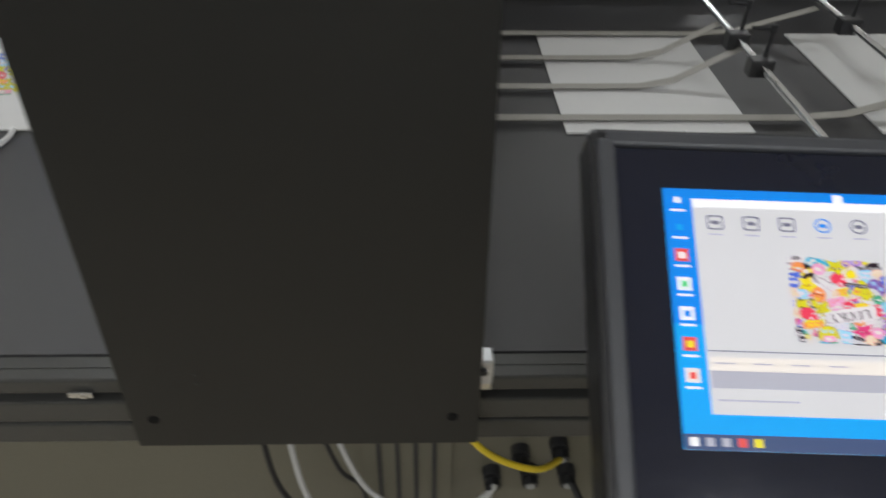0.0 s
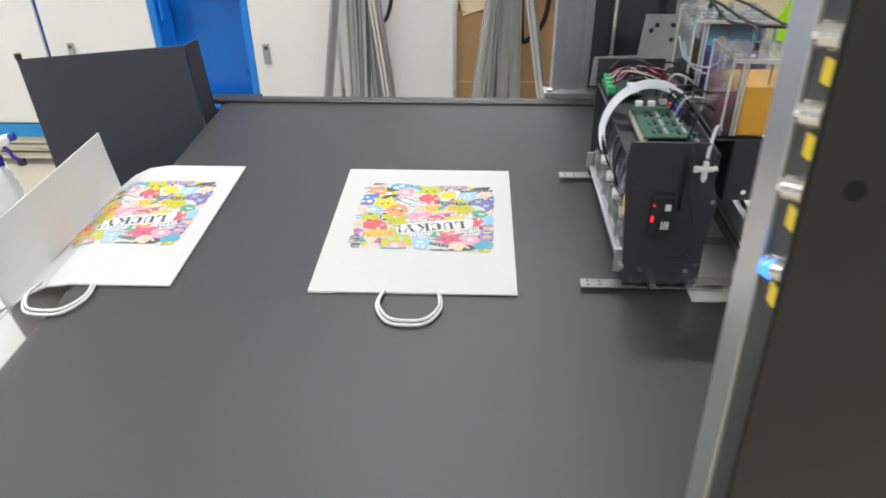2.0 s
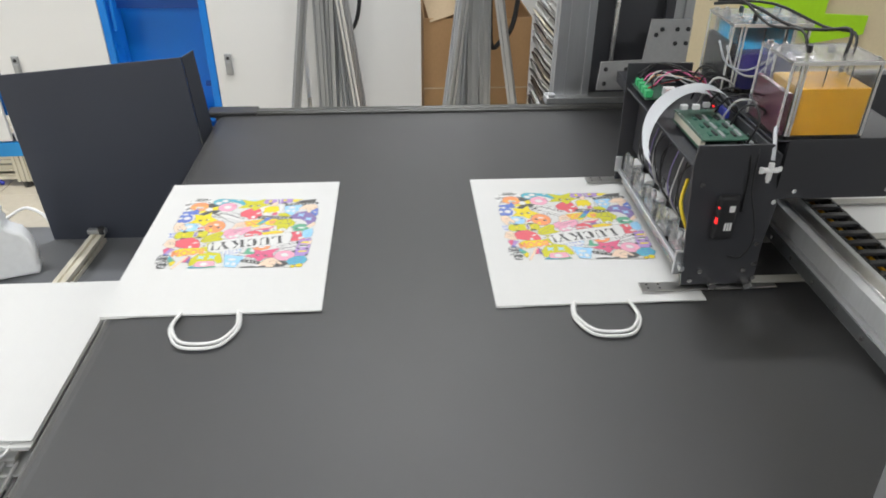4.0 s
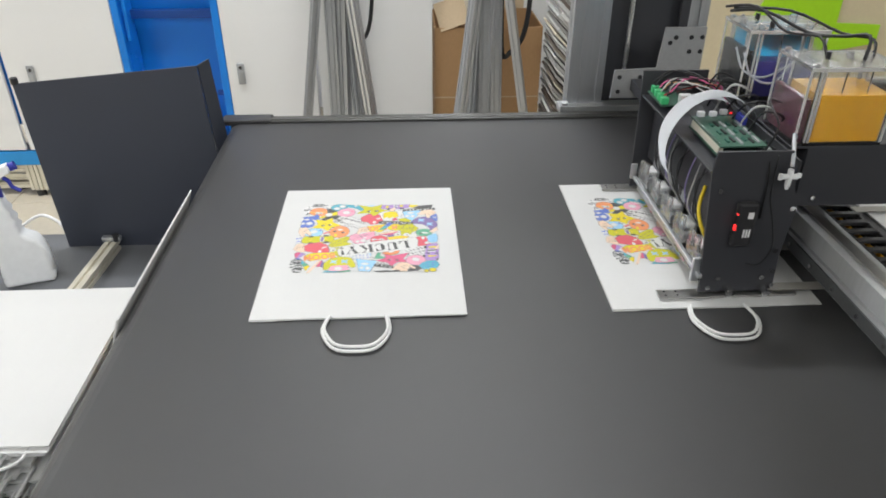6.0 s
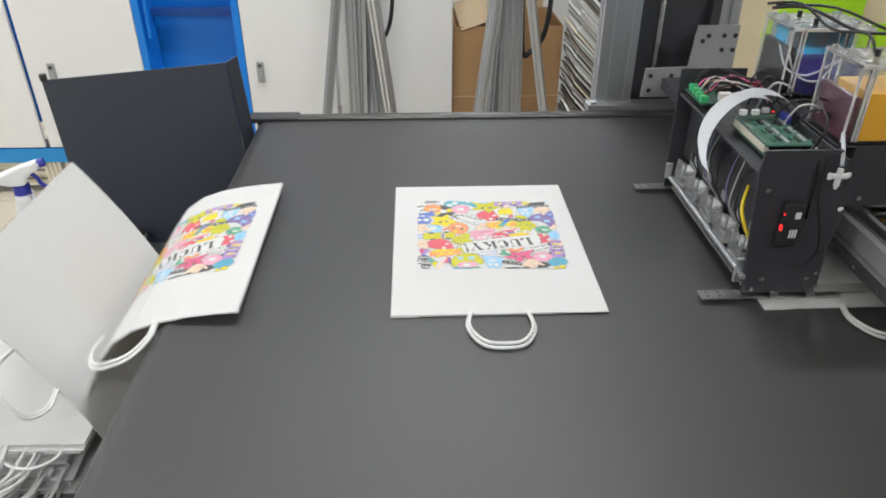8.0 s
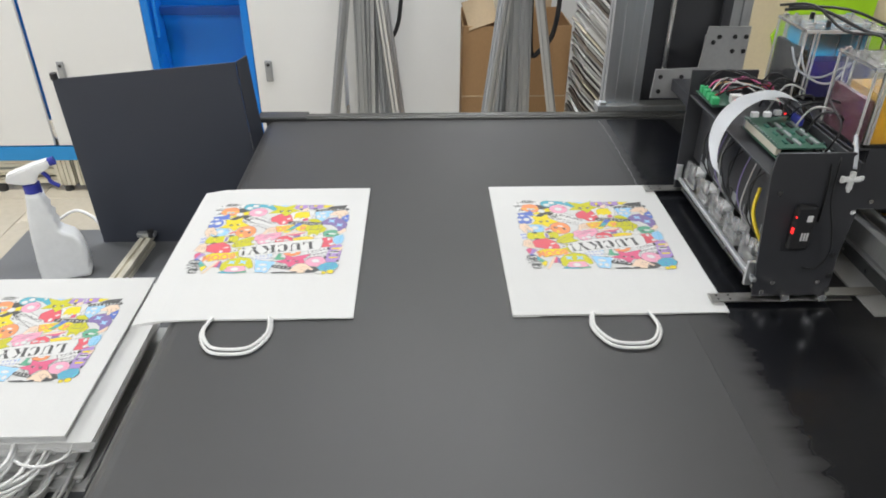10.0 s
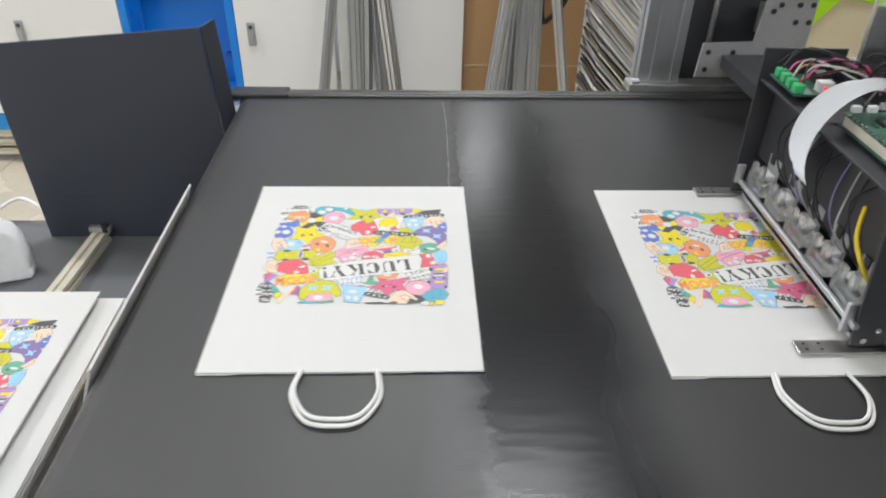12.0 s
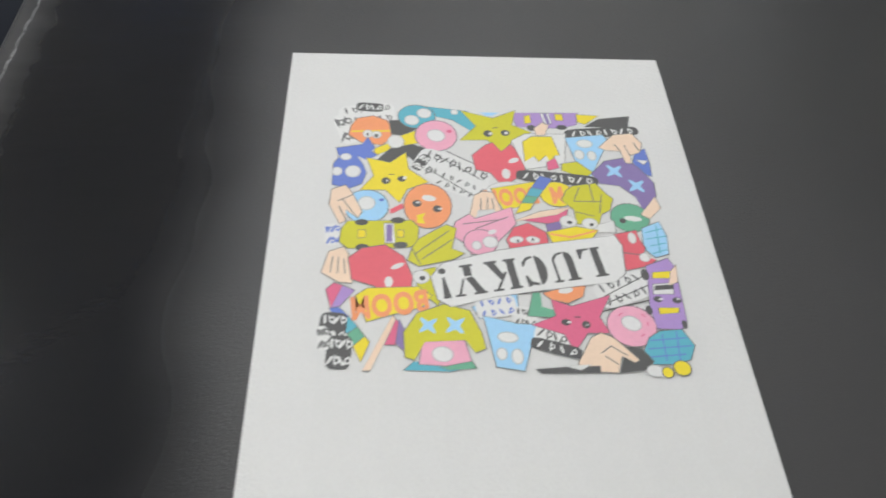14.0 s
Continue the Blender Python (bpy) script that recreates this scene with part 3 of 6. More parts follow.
    put(0.645, 0.110, 0.017, 0.015, "black", 0, edge=None, n=8)
    put(0.753, 0.106, 0.020, 0.013, "black", 0, edge=None, n=8)
    patch("yellow", (0.814, 0.045), (0.893, 0.049), (0.840, 0.090), (0.814, 0.078))
    patch("black", (0.836, 0.102), (0.893, 0.065), (1.006, 0.049), (0.988, 0.110), (0.888, 0.102))
    patch("olive", (0.397, 0.033), (0.510, 0.069), (0.593, 0.029), (0.575, 0.098), (0.640, 0.131), (0.571, 0.171), (0.527, 0.224), (0.484, 0.167), (0.388, 0.171), (0.449, 0.106))
    patch("sky", (0.467, 0.041), (0.536, 0.041), (0.510, 0.057), (0.484, 0.057), edge=None)
    put(0.488, 0.139, 0.017, 0.017, "black", 0, edge=None, n=8)
    put(0.497, 0.139, 0.007, 0.007, "white", 0, edge=None, n=8)
    put(0.549, 0.135, 0.017, 0.015, "black", 0, edge=None, n=8)
    put(0.553, 0.135, 0.007, 0.007, "white", 0, edge=None, n=8)
    stroke("black", 0.506, 0.114, 0.527, 0.110)
    scrawl(0.893, 0.127, 0.135, 0.024, 5, dark=True)
    # second row
    patch("blue", (-0.033, 0.212), (0.053, 0.196), (0.071, 0.163), (0.097, 0.208), (0.084, 0.224), (0.106, 0.241), (0.071, 0.261), (0.036, 0.245), (0.058, 0.278), (0.071, 0.314), (0.058, 0.359), (0.014, 0.380), (-0.038, 0.363), (-0.038, 0.278), (-0.020, 0.249))
    put(0.027, 0.310, 0.024, 0.024, "white", 0, edge='grey', n=12)
    put(-0.025, 0.310, 0.015, 0.017, "white", 0, edge='grey', n=12)
    put(0.001, 0.249, 0.017, 0.013, "white", 0, edge='grey', n=12)
    scrawl(0.353, 0.306, 0.133, 0.065, -28)
    scrawl(0.380, 0.367, 0.098, 0.035, -28)
    scrawl(0.253, 0.269, 0.020, 0.039, -35, dark=True)
    stroke("black", 0.301, 0.237, 0.449, 0.339)
    stroke("black", 0.275, 0.298, 0.427, 0.408)
    stroke("black", 0.340, 0.220, 0.484, 0.306)
    patch("yellow", (0.071, 0.253), (0.149, 0.273), (0.201, 0.229), (0.210, 0.298), (0.275, 0.351), (0.206, 0.380), (0.180, 0.433), (0.136, 0.384), (0.053, 0.384), (0.097, 0.327))
    put(0.136, 0.347, 0.015, 0.015, "black", 0, edge=None, n=8)
    put(0.140, 0.347, 0.004, 0.004, "white", 0, edge=None, n=8)
    put(0.188, 0.339, 0.015, 0.013, "black", 0, edge=None, n=8)
    put(0.197, 0.335, 0.007, 0.007, "white", 0, edge=None, n=8)
    stroke("black", 0.145, 0.322, 0.162, 0.322)
    patch("red", (0.427, 0.237), (0.475, 0.192), (0.501, 0.180), (0.527, 0.220), (0.562, 0.188), (0.601, 0.241), (0.601, 0.306), (0.549, 0.347), (0.510, 0.351), (0.484, 0.310), (0.436, 0.298))
    put(0.567, 0.257, 0.020, 0.011, "white", 28, edge=None, n=8)
    put(0.536, 0.314, 0.015, 0.024, "white", 0, edge=None, n=8)
    patch("white", (0.567, 0.171), (0.619, 0.139), (0.762, 0.139), (0.740, 0.269), (0.606, 0.294))
    patch("skin", (0.653, 0.114), (0.684, 0.086), (0.706, 0.098), (0.688, 0.143), (0.658, 0.143))
    patch("yellow", (0.606, 0.176), (0.640, 0.151), (0.710, 0.151), (0.727, 0.233), (0.710, 0.233), (0.693, 0.265), (0.680, 0.233), (0.653, 0.261), (0.640, 0.237), (0.606, 0.261))
    patch("crimson", (0.680, 0.265), (0.710, 0.245), (0.719, 0.286), (0.680, 0.298))
    patch("sky", (0.758, 0.155), (0.893, 0.139), (0.910, 0.167), (0.867, 0.241), (0.823, 0.322), (0.793, 0.314), (0.775, 0.233))
    put(0.823, 0.180, 0.026, 0.017, "white", 0, edge='grey', n=12)
    put(0.797, 0.229, 0.015, 0.020, "white", 0, edge='grey', n=12)
    put(0.840, 0.233, 0.013, 0.020, "white", 0, edge='grey', n=12)
    patch("olive", (0.732, 0.269), (0.784, 0.261), (0.832, 0.306), (0.797, 0.327), (0.727, 0.298))
    patch("blue", (0.993, 0.220), (1.032, 0.200), (1.036, 0.265), (1.032, 0.318), (0.988, 0.306), (0.980, 0.257))
    patch("white", (0.993, 0.249), (1.032, 0.253), (1.014, 0.269))
    patch("purple", (0.827, 0.310), (0.880, 0.257), (0.953, 0.241), (0.997, 0.290), (1.032, 0.347), (1.027, 0.404), (0.975, 0.465), (0.958, 0.404), (0.914, 0.359), (0.849, 0.351))
    cross(0.906, 0.298, 0.037, "sky")
    cross(0.971, 0.359, 0.037, "sky")
    patch("skin", (0.871, 0.196), (0.932, 0.139), (0.997, 0.131), (1.027, 0.176), (1.010, 0.216), (0.975, 0.229), (0.971, 0.265), (0.953, 0.261), (0.945, 0.212), (0.893, 0.208))
    stroke("line", 0.945, 0.212, 0.927, 0.180)
    stroke("line", 0.975, 0.229, 0.962, 0.184)
    stroke("line", 1.010, 0.208, 0.997, 0.171)
    scrawl(0.706, 0.331, 0.139, 0.026, -6, dark=True)
    # middle rows
    put(0.075, 0.449, 0.070, 0.067, "sky", 0)
    put(0.075, 0.437, 0.026, 0.026, "white", 0, edge='grey', n=12)
    put(0.123, 0.424, 0.009, 0.007, "blue", 0, edge=None, n=8)
    patch("skin", (-0.038, 0.384), (0.006, 0.367), (0.027, 0.396), (0.062, 0.469), (0.049, 0.494), (0.010, 0.461), (0.014, 0.502), (-0.007, 0.514), (-0.042, 0.441))
    stroke("line", 0.032, 0.404, -0.016, 0.429)
    stroke("line", 0.049, 0.494, -0.003, 0.420)
    stroke("line", 0.014, 0.502, -0.012, 0.449)
    patch("red", (0.149, 0.461), (0.188, 0.437), (0.197, 0.453), (0.153, 0.478), edge=None)
    put(0.271, 0.445, 0.076, 0.091, "orange", 0)
    put(0.236, 0.437, 0.015, 0.015, "black", 0, edge=None, n=8)
    put(0.240, 0.433, 0.007, 0.004, "white", 0, edge=None, n=8)
    put(0.301, 0.457, 0.015, 0.015, "black", 0, edge=None, n=8)
    put(0.310, 0.457, 0.007, 0.004, "white", 0, edge=None, n=8)
    put(0.275, 0.416, 0.024, 0.013, "white", -12, edge=None, n=8)
    patch("yellow", (0.236, 0.482), (0.262, 0.473), (0.253, 0.494), (0.262, 0.514), (0.236, 0.510), edge=None)
    put(0.545, 0.404, 0.087, 0.059, "white", -5, edge='grey')
    patch("yellow", (0.480, 0.376), (0.627, 0.347), (0.606, 0.441), (0.514, 0.457))
    put(0.697, 0.396, 0.057, 0.052, "yellow", -8)
    letters(bm, "BOOM", *at(0.545, 0.404), 0.0215, 186, lift(), "orange", 0.62, 0.0010)
    letters(bm, "M", *at(0.697, 0.396), 0.0215, 186, lift(), "orange", 0.62, 0.0010)
    patch("blue", (0.649, 0.322), (0.688, 0.335), (0.653, 0.380), (0.614, 0.371))
    patch("teal", (0.614, 0.371), (0.653, 0.380), (0.632, 0.408), (0.593, 0.404))
    patch("green", (0.593, 0.404), (0.632, 0.408), (0.614, 0.433), (0.575, 0.433))
    patch("yellow", (0.575, 0.433), (0.614, 0.433), (0.601, 0.457), (0.553, 0.473))
    patch("skin", (0.532, 0.506), (0.632, 0.465), (0.740, 0.445), (0.684, 0.478))
    patch("crimson", (0.571, 0.498), (0.684, 0.478), (0.723, 0.457), (0.710, 0.502), (0.649, 0.510))
    patch("skin", (0.397, 0.510), (0.423, 0.404), (0.453, 0.388), (0.484, 0.392), (0.510, 0.469), (0.514, 0.510), (0.493, 0.490), (0.484, 0.457), (0.432, 0.461), (0.414, 0.514))
    stroke("line", 0.440, 0.461, 0.445, 0.416)
    stroke("line", 0.462, 0.457, 0.467, 0.412)
    stroke("line", 0.484, 0.457, 0.480, 0.416)
    patch("pink", (0.358, 0.506), (0.401, 0.478), (0.423, 0.494), (0.540, 0.449), (0.549, 0.514), (0.493, 0.571), (0.462, 0.612), (0.401, 0.624), (0.384, 0.584), (0.340, 0.555))
    put(0.432, 0.580, 0.052, 0.048, "pink", 0)
    put(0.419, 0.592, 0.013, 0.015, "white", 0, edge='grey', n=12)
    put(0.462, 0.580, 0.022, 0.020, "white", -15, edge='grey', n=12)
    put(0.471, 0.543, 0.015, 0.009, "white", 25, edge=None, n=8)
    stroke("line", 0.380, 0.514, 0.493, 0.498)
    stroke("line", 0.419, 0.531, 0.527, 0.486)
    patch("olive", (0.753, 0.363), (0.832, 0.351), (0.862, 0.396), (0.880, 0.412), (0.862, 0.457), (0.832, 0.473), (0.814, 0.522), (0.745, 0.510), (0.745, 0.457), (0.710, 0.420), (0.727, 0.384))
    stroke("line", 0.775, 0.367, 0.749, 0.424)
    stroke("line", 0.810, 0.355, 0.814, 0.429)
    stroke("line", 0.749, 0.424, 0.836, 0.424)
    stroke("line", 0.845, 0.396, 0.827, 0.469)
    stroke("line", 0.749, 0.465, 0.806, 0.482)
    put(0.923, 0.486, 0.063, 0.057, "green", 0)
    put(0.932, 0.490, 0.030, 0.011, "white", -8, edge=None, n=8)
    put(0.897, 0.498, 0.011, 0.011, "black", 0, edge=None, n=8)
    patch("skin", (0.962, 0.473), (1.023, 0.404), (1.032, 0.449), (0.988, 0.490))
    patch("purple", (0.645, 0.514), (0.693, 0.502), (0.693, 0.539), (0.649, 0.551))
    patch("white", (0.797, 0.518), (0.867, 0.498), (0.867, 0.543), (0.793, 0.543))
    patch("yellow", (0.645, 0.543), (0.740, 0.522), (0.810, 0.535), (0.780, 0.571), (0.723, 0.584), (0.662, 0.588))
    stroke("orange", 0.653, 0.547, 0.719, 0.559)
    stroke("orange", 0.719, 0.559, 0.806, 0.535)
    stroke("orange", 0.653, 0.551, 0.719, 0.563)
    stroke("orange", 0.719, 0.563, 0.801, 0.539)
    put(0.719, 0.502, 0.026, 0.022, "white", 0, edge='grey', n=12)
    put(0.788, 0.510, 0.024, 0.020, "white", 0, edge='grey', n=12)
    put(0.723, 0.506, 0.009, 0.007, "black", 0, edge=None, n=8)
    put(0.793, 0.514, 0.007, 0.007, "black", 0, edge=None, n=8)
    patch("red", (0.514, 0.571), (0.540, 0.527), (0.588, 0.510), (0.640, 0.543), (0.645, 0.584), (0.588, 0.600), (0.523, 0.604))
    put(0.545, 0.571, 0.020, 0.011, "white", 8, edge='grey', n=12)
    put(0.597, 0.571, 0.020, 0.011, "white", -8, edge='grey', n=12)
    put(0.549, 0.576, 0.004, 0.007, "black", 0, edge=None, n=8)
    put(0.597, 0.571, 0.004, 0.007, "black", 0, edge=None, n=8)
    patch("sky", (0.953, 0.527), (1.014, 0.502), (1.027, 0.555), (1.019, 0.620), (0.975, 0.633), (0.945, 0.600))
    stroke("teal", 0.962, 0.543, 1.019, 0.527)
    stroke("teal", 0.958, 0.567, 1.027, 0.555)
    stroke("teal", 0.967, 0.592, 1.023, 0.580)
    stroke("teal", 0.967, 0.620, 1.019, 0.604)
    stroke("teal", 1.001, 0.514, 0.993, 0.620)
    patch("red", (0.858, 0.551), (0.932, 0.535), (0.936, 0.567), (0.949, 0.600), (0.932, 0.629), (0.975, 0.641), (0.949, 0.661), (0.875, 0.678), (0.867, 0.620))
    put(0.914, 0.563, 0.011, 0.020, "white", 0, edge='grey', n=12)
    put(0.940, 0.633, 0.015, 0.015, "white", -15, edge='grey', n=12)
    stroke("line", 0.871, 0.616, 0.932, 0.624)
    scrawl(-0.025, 0.555, 0.024, 0.043, 10, ink="blue")
    patch("olive", (0.001, 0.535), (0.019, 0.506), (0.219, 0.502), (0.240, 0.527), (0.236, 0.584), (0.210, 0.600), (0.023, 0.604), (-0.003, 0.580))
    put(0.062, 0.510, 0.022, 0.013, "black", 0, edge=None, n=8)
    put(0.175, 0.502, 0.024, 0.013, "black", 0, edge=None, n=8)
    put(0.067, 0.600, 0.022, 0.013, "black", 0, edge=None, n=8)
    put(0.184, 0.592, 0.024, 0.013, "black", 0, edge=None, n=8)
    patch("white", (0.132, 0.514), (0.162, 0.514), (0.167, 0.584), (0.136, 0.584))
    patch("purple", (0.140, 0.518), (0.158, 0.518), (0.158, 0.580), (0.140, 0.580), edge=None)
    patch("yellow", (0.053, 0.539), (0.075, 0.539), (0.075, 0.563), (0.053, 0.567))
    patch("yellow", (0.175, 0.539), (0.193, 0.539), (0.193, 0.563), (0.175, 0.563))
    patch("olive", (0.206, 0.645), (0.219, 0.604), (0.240, 0.571), (0.284, 0.543), (0.327, 0.518), (0.358, 0.531), (0.340, 0.604), (0.380, 0.620), (0.345, 0.641), (0.293, 0.653), (0.240, 0.665))
    stroke("line", 0.227, 0.624, 0.336, 0.539)
    stroke("line", 0.249, 0.641, 0.345, 0.571)
    stroke("line", 0.219, 0.604, 0.245, 0.661)
    # front rows
    patch("skin", (-0.051, 0.686), (-0.033, 0.616), (0.010, 0.600), (0.045, 0.653), (0.040, 0.722), (0.001, 0.718))
    stroke("line", -0.025, 0.686, -0.020, 0.633)
    stroke("line", -0.003, 0.690, -0.003, 0.633)
    stroke("line", 0.019, 0.690, 0.014, 0.641)
    patch("red", (0.027, 0.637), (0.067, 0.604), (0.136, 0.592), (0.193, 0.633), (0.219, 0.702), (0.214, 0.739), (0.136, 0.755), (0.106, 0.731), (0.040, 0.710))
    put(0.175, 0.665, 0.022, 0.009, "white", 26, edge=None, n=8)
    put(0.149, 0.718, 0.013, 0.020, "white", 0, edge=None, n=8)
    patch("olive", (0.227, 0.686), (0.288, 0.669), (0.306, 0.755), (0.293, 0.796), (0.236, 0.743))
    put(0.245, 0.702, 0.024, 0.022, "white", 0, edge='grey', n=12)
    put(0.249, 0.706, 0.009, 0.009, "black", 0, edge=None, n=8)
    patch("crimson", (-0.033, 0.743), (-0.012, 0.722), (0.014, 0.731), (-0.016, 0.804))
    patch("violet", (0.014, 0.731), (0.049, 0.747), (0.006, 0.800), (-0.016, 0.804))
    patch("blue", (-0.020, 0.804), (0.006, 0.800), (0.036, 0.829), (0.010, 0.849))
    patch("teal", (0.010, 0.849), (0.036, 0.829), (0.062, 0.861), (0.036, 0.882))
    patch("green", (0.036, 0.882), (0.062, 0.861), (0.084, 0.890), (0.053, 0.918))
    patch("yellow", (0.053, 0.918), (0.084, 0.890), (0.097, 0.906), (0.075, 0.963))
    patch("skin", (0.162, 0.824), (0.171, 0.841), (0.101, 0.988), (0.080, 0.988))
    patch("crimson", (0.171, 0.837), (0.193, 0.869), (0.171, 0.914), (0.140, 0.914))
    patch("purple", (0.180, 0.837), (0.206, 0.898), (0.201, 0.939), (0.171, 0.910))
    patch("yellow", (0.053, 0.763), (0.088, 0.739), (0.236, 0.735), (0.275, 0.763), (0.245, 0.800), (0.136, 0.829), (0.088, 0.845))
    letters(bm, "BOOM", *at(0.153, 0.788), 0.0235, 187, lift(), "orange", 0.72, 0.0010)
    scrawl(-0.007, 0.861, 0.039, 0.048, -4, dark=True)
    scrawl(0.014, 0.935, 0.035, 0.052, -4, dark=True)
    scrawl(-0.033, 0.894, 0.015, 0.039, 10)
    patch("teal", (0.193, 0.988), (0.223, 0.963), (0.280, 0.976), (0.388, 0.980), (0.323, 0.992))
    patch("green", (0.293, 0.980), (0.380, 0.963), (0.393, 0.984), (0.319, 0.988))
    patch("pink", (0.245, 0.902), (0.362, 0.898), (0.380, 0.963), (0.310, 0.976), (0.236, 0.971))
    patch("olive", (0.197, 0.951), (0.193, 0.878), (0.232, 0.820), (0.310, 0.792), (0.384, 0.812), (0.414, 0.882), (0.423, 0.927), (0.393, 0.939), (0.367, 0.902), (0.253, 0.906), (0.223, 0.959))
    cross(0.262, 0.857, 0.035, "sky")
    cross(0.340, 0.857, 0.037, "sky")
    put(0.301, 0.943, 0.028, 0.022, "white", -10, edge='grey', n=12)
    patch("sky", (0.393, 0.800), (0.467, 0.763), (0.527, 0.755), (0.527, 0.820), (0.414, 0.837))
    scrawl(0.462, 0.800, 0.061, 0.035, 8, ink="blue")
    scrawl(0.545, 0.833, 0.035, 0.035, -10)
    patch("sky", (0.423, 0.829), (0.519, 0.853), (0.584, 0.857), (0.553, 0.914), (0.527, 0.992), (0.449, 0.980), (0.436, 0.902))
    put(0.488, 0.894, 0.028, 0.015, "white", -6, edge='grey', n=12)
    put(0.467, 0.943, 0.013, 0.017, "white", 0, edge='grey', n=12)
    put(0.510, 0.951, 0.015, 0.022, "white", 0, edge='grey', n=12)
    patch("orange", (0.606, 0.755), (0.740, 0.722), (0.723, 0.767), (0.675, 0.788), (0.627, 0.776))
    put(0.675, 0.747, 0.024, 0.011, "white", 10, edge=None, n=8)
    patch("green", (0.575, 0.755), (0.597, 0.755), (0.597, 0.800), (0.640, 0.812), (0.627, 0.833), (0.553, 0.829))
    scrawl(0.862, 0.739, 0.102, 0.050, 20)
    stroke("black", 0.767, 0.800, 0.936, 0.727)
    stroke("black", 0.788, 0.767, 0.923, 0.698)
    stroke("black", 0.771, 0.816, 0.936, 0.776)
    scrawl(0.614, 0.890, 0.050, 0.026, -20)
    patch("crimson", (0.627, 0.776), (0.684, 0.800), (0.806, 0.763), (0.762, 0.833), (0.784, 0.882), (0.719, 0.882), (0.675, 0.939), (0.653, 0.886), (0.562, 0.857), (0.636, 0.829))
    put(0.662, 0.849, 0.015, 0.011, "black", 0, edge=None, n=8)
    put(0.671, 0.849, 0.007, 0.004, "white", 0, edge=None, n=8)
    put(0.719, 0.857, 0.013, 0.013, "black", 0, edge=None, n=8)
    put(0.723, 0.857, 0.004, 0.002, "white", 0, edge=None, n=8)
    stroke("black", 0.688, 0.833, 0.706, 0.833)
    put(0.853, 0.861, 0.072, 0.067, "pink", 0)
    put(0.853, 0.853, 0.028, 0.022, "white", -26, edge='grey', n=12)
    stroke("crimson", 0.888, 0.824, 0.897, 0.833)
    stroke("crimson", 0.901, 0.849, 0.901, 0.861)
    stroke("crimson", 0.884, 0.886, 0.875, 0.894)
    stroke("crimson", 0.832, 0.820, 0.819, 0.829)
    patch("violet", (0.936, 0.665), (1.010, 0.637), (1.027, 0.669), (1.023, 0.739), (1.019, 0.849), (0.997, 0.873), (0.927, 0.869), (0.919, 0.804), (0.932, 0.718))
    put(0.927, 0.694, 0.013, 0.022, "black", 0, edge=None, n=8)
    put(0.914, 0.812, 0.011, 0.017, "black", 0, edge=None, n=8)
    put(1.010, 0.857, 0.009, 0.015, "black", 0, edge=None, n=8)
    patch("yellow", (0.953, 0.686), (1.010, 0.682), (1.006, 0.706), (0.949, 0.706))
    patch("yellow", (0.945, 0.804), (1.006, 0.804), (1.001, 0.820), (0.945, 0.824))
    patch("white", (0.945, 0.727), (1.006, 0.722), (1.001, 0.759), (0.940, 0.759))
    patch("black", (0.949, 0.731), (1.006, 0.727), (1.006, 0.743), (0.945, 0.747), edge=None)
    put(0.949, 0.776, 0.015, 0.011, "black", 0, edge=None, n=8)
    put(0.958, 0.776, 0.007, 0.004, "white", 0, edge=None, n=8)
    put(1.006, 0.780, 0.015, 0.011, "black", 0, edge=None, n=8)
    put(1.010, 0.776, 0.004, 0.004, "white", 0, edge=None, n=8)
    patch("skin", (1.010, 0.682), (1.032, 0.661), (1.023, 0.718), (0.993, 0.731))
    patch("teal", (0.867, 0.947), (0.897, 0.898), (0.932, 0.878), (0.997, 0.873), (1.023, 0.922), (1.001, 0.963), (0.945, 0.976), (0.893, 0.976))
    stroke("blue", 0.897, 0.906, 1.006, 0.898)
    stroke("blue", 0.888, 0.931, 1.014, 0.922)
    stroke("blue", 0.888, 0.955, 0.993, 0.947)
    stroke("blue", 0.936, 0.886, 0.932, 0.967)
    stroke("blue", 0.980, 0.878, 0.971, 0.967)
    patch("black", (0.793, 1.000), (0.823, 0.927), (0.867, 0.931), (0.893, 0.967), (0.867, 0.992))
    put(0.893, 0.996, 0.024, 0.017, "white", 0, edge='grey')
    put(0.927, 1.000, 0.015, 0.015, "yellow", 0)
    put(0.971, 0.988, 0.024, 0.022, "yellow", 0)
    patch("skin", (0.680, 0.971), (0.727, 0.898), (0.758, 0.882), (0.793, 0.898), (0.853, 0.963), (0.840, 0.971), (0.806, 0.951), (0.788, 1.000), (0.684, 0.992))
    stroke("line", 0.749, 0.943, 0.780, 0.922)
    stroke("line", 0.780, 0.922, 0.823, 0.951)
    stroke("line", 0.758, 0.951, 0.793, 0.976)
    scrawl(0.623, 0.927, 0.074, 0.020, -16, dark=True)
    patch("black", (0.558, 0.988), (0.640, 0.984), (0.736, 0.980), (0.736, 1.000), (0.575, 1.000))
    patch("white", (0.640, 0.980), (0.714, 0.976), (0.684, 0.992))
    # the big label
    patch("white", (0.275, 0.702), (0.310, 0.657), (0.480, 0.612), (0.623, 0.588), (0.858, 0.555), (0.875, 0.592), (0.867, 0.690), (0.832, 0.718), (0.606, 0.747), (0.467, 0.767), (0.332, 0.800), (0.293, 0.776))
    x, y = at(0.553, 0.686)
    stencil_word(bm, x, y, 0.0250, 189.4, lift(), "black")
    # trimmed square
    e = 0.012
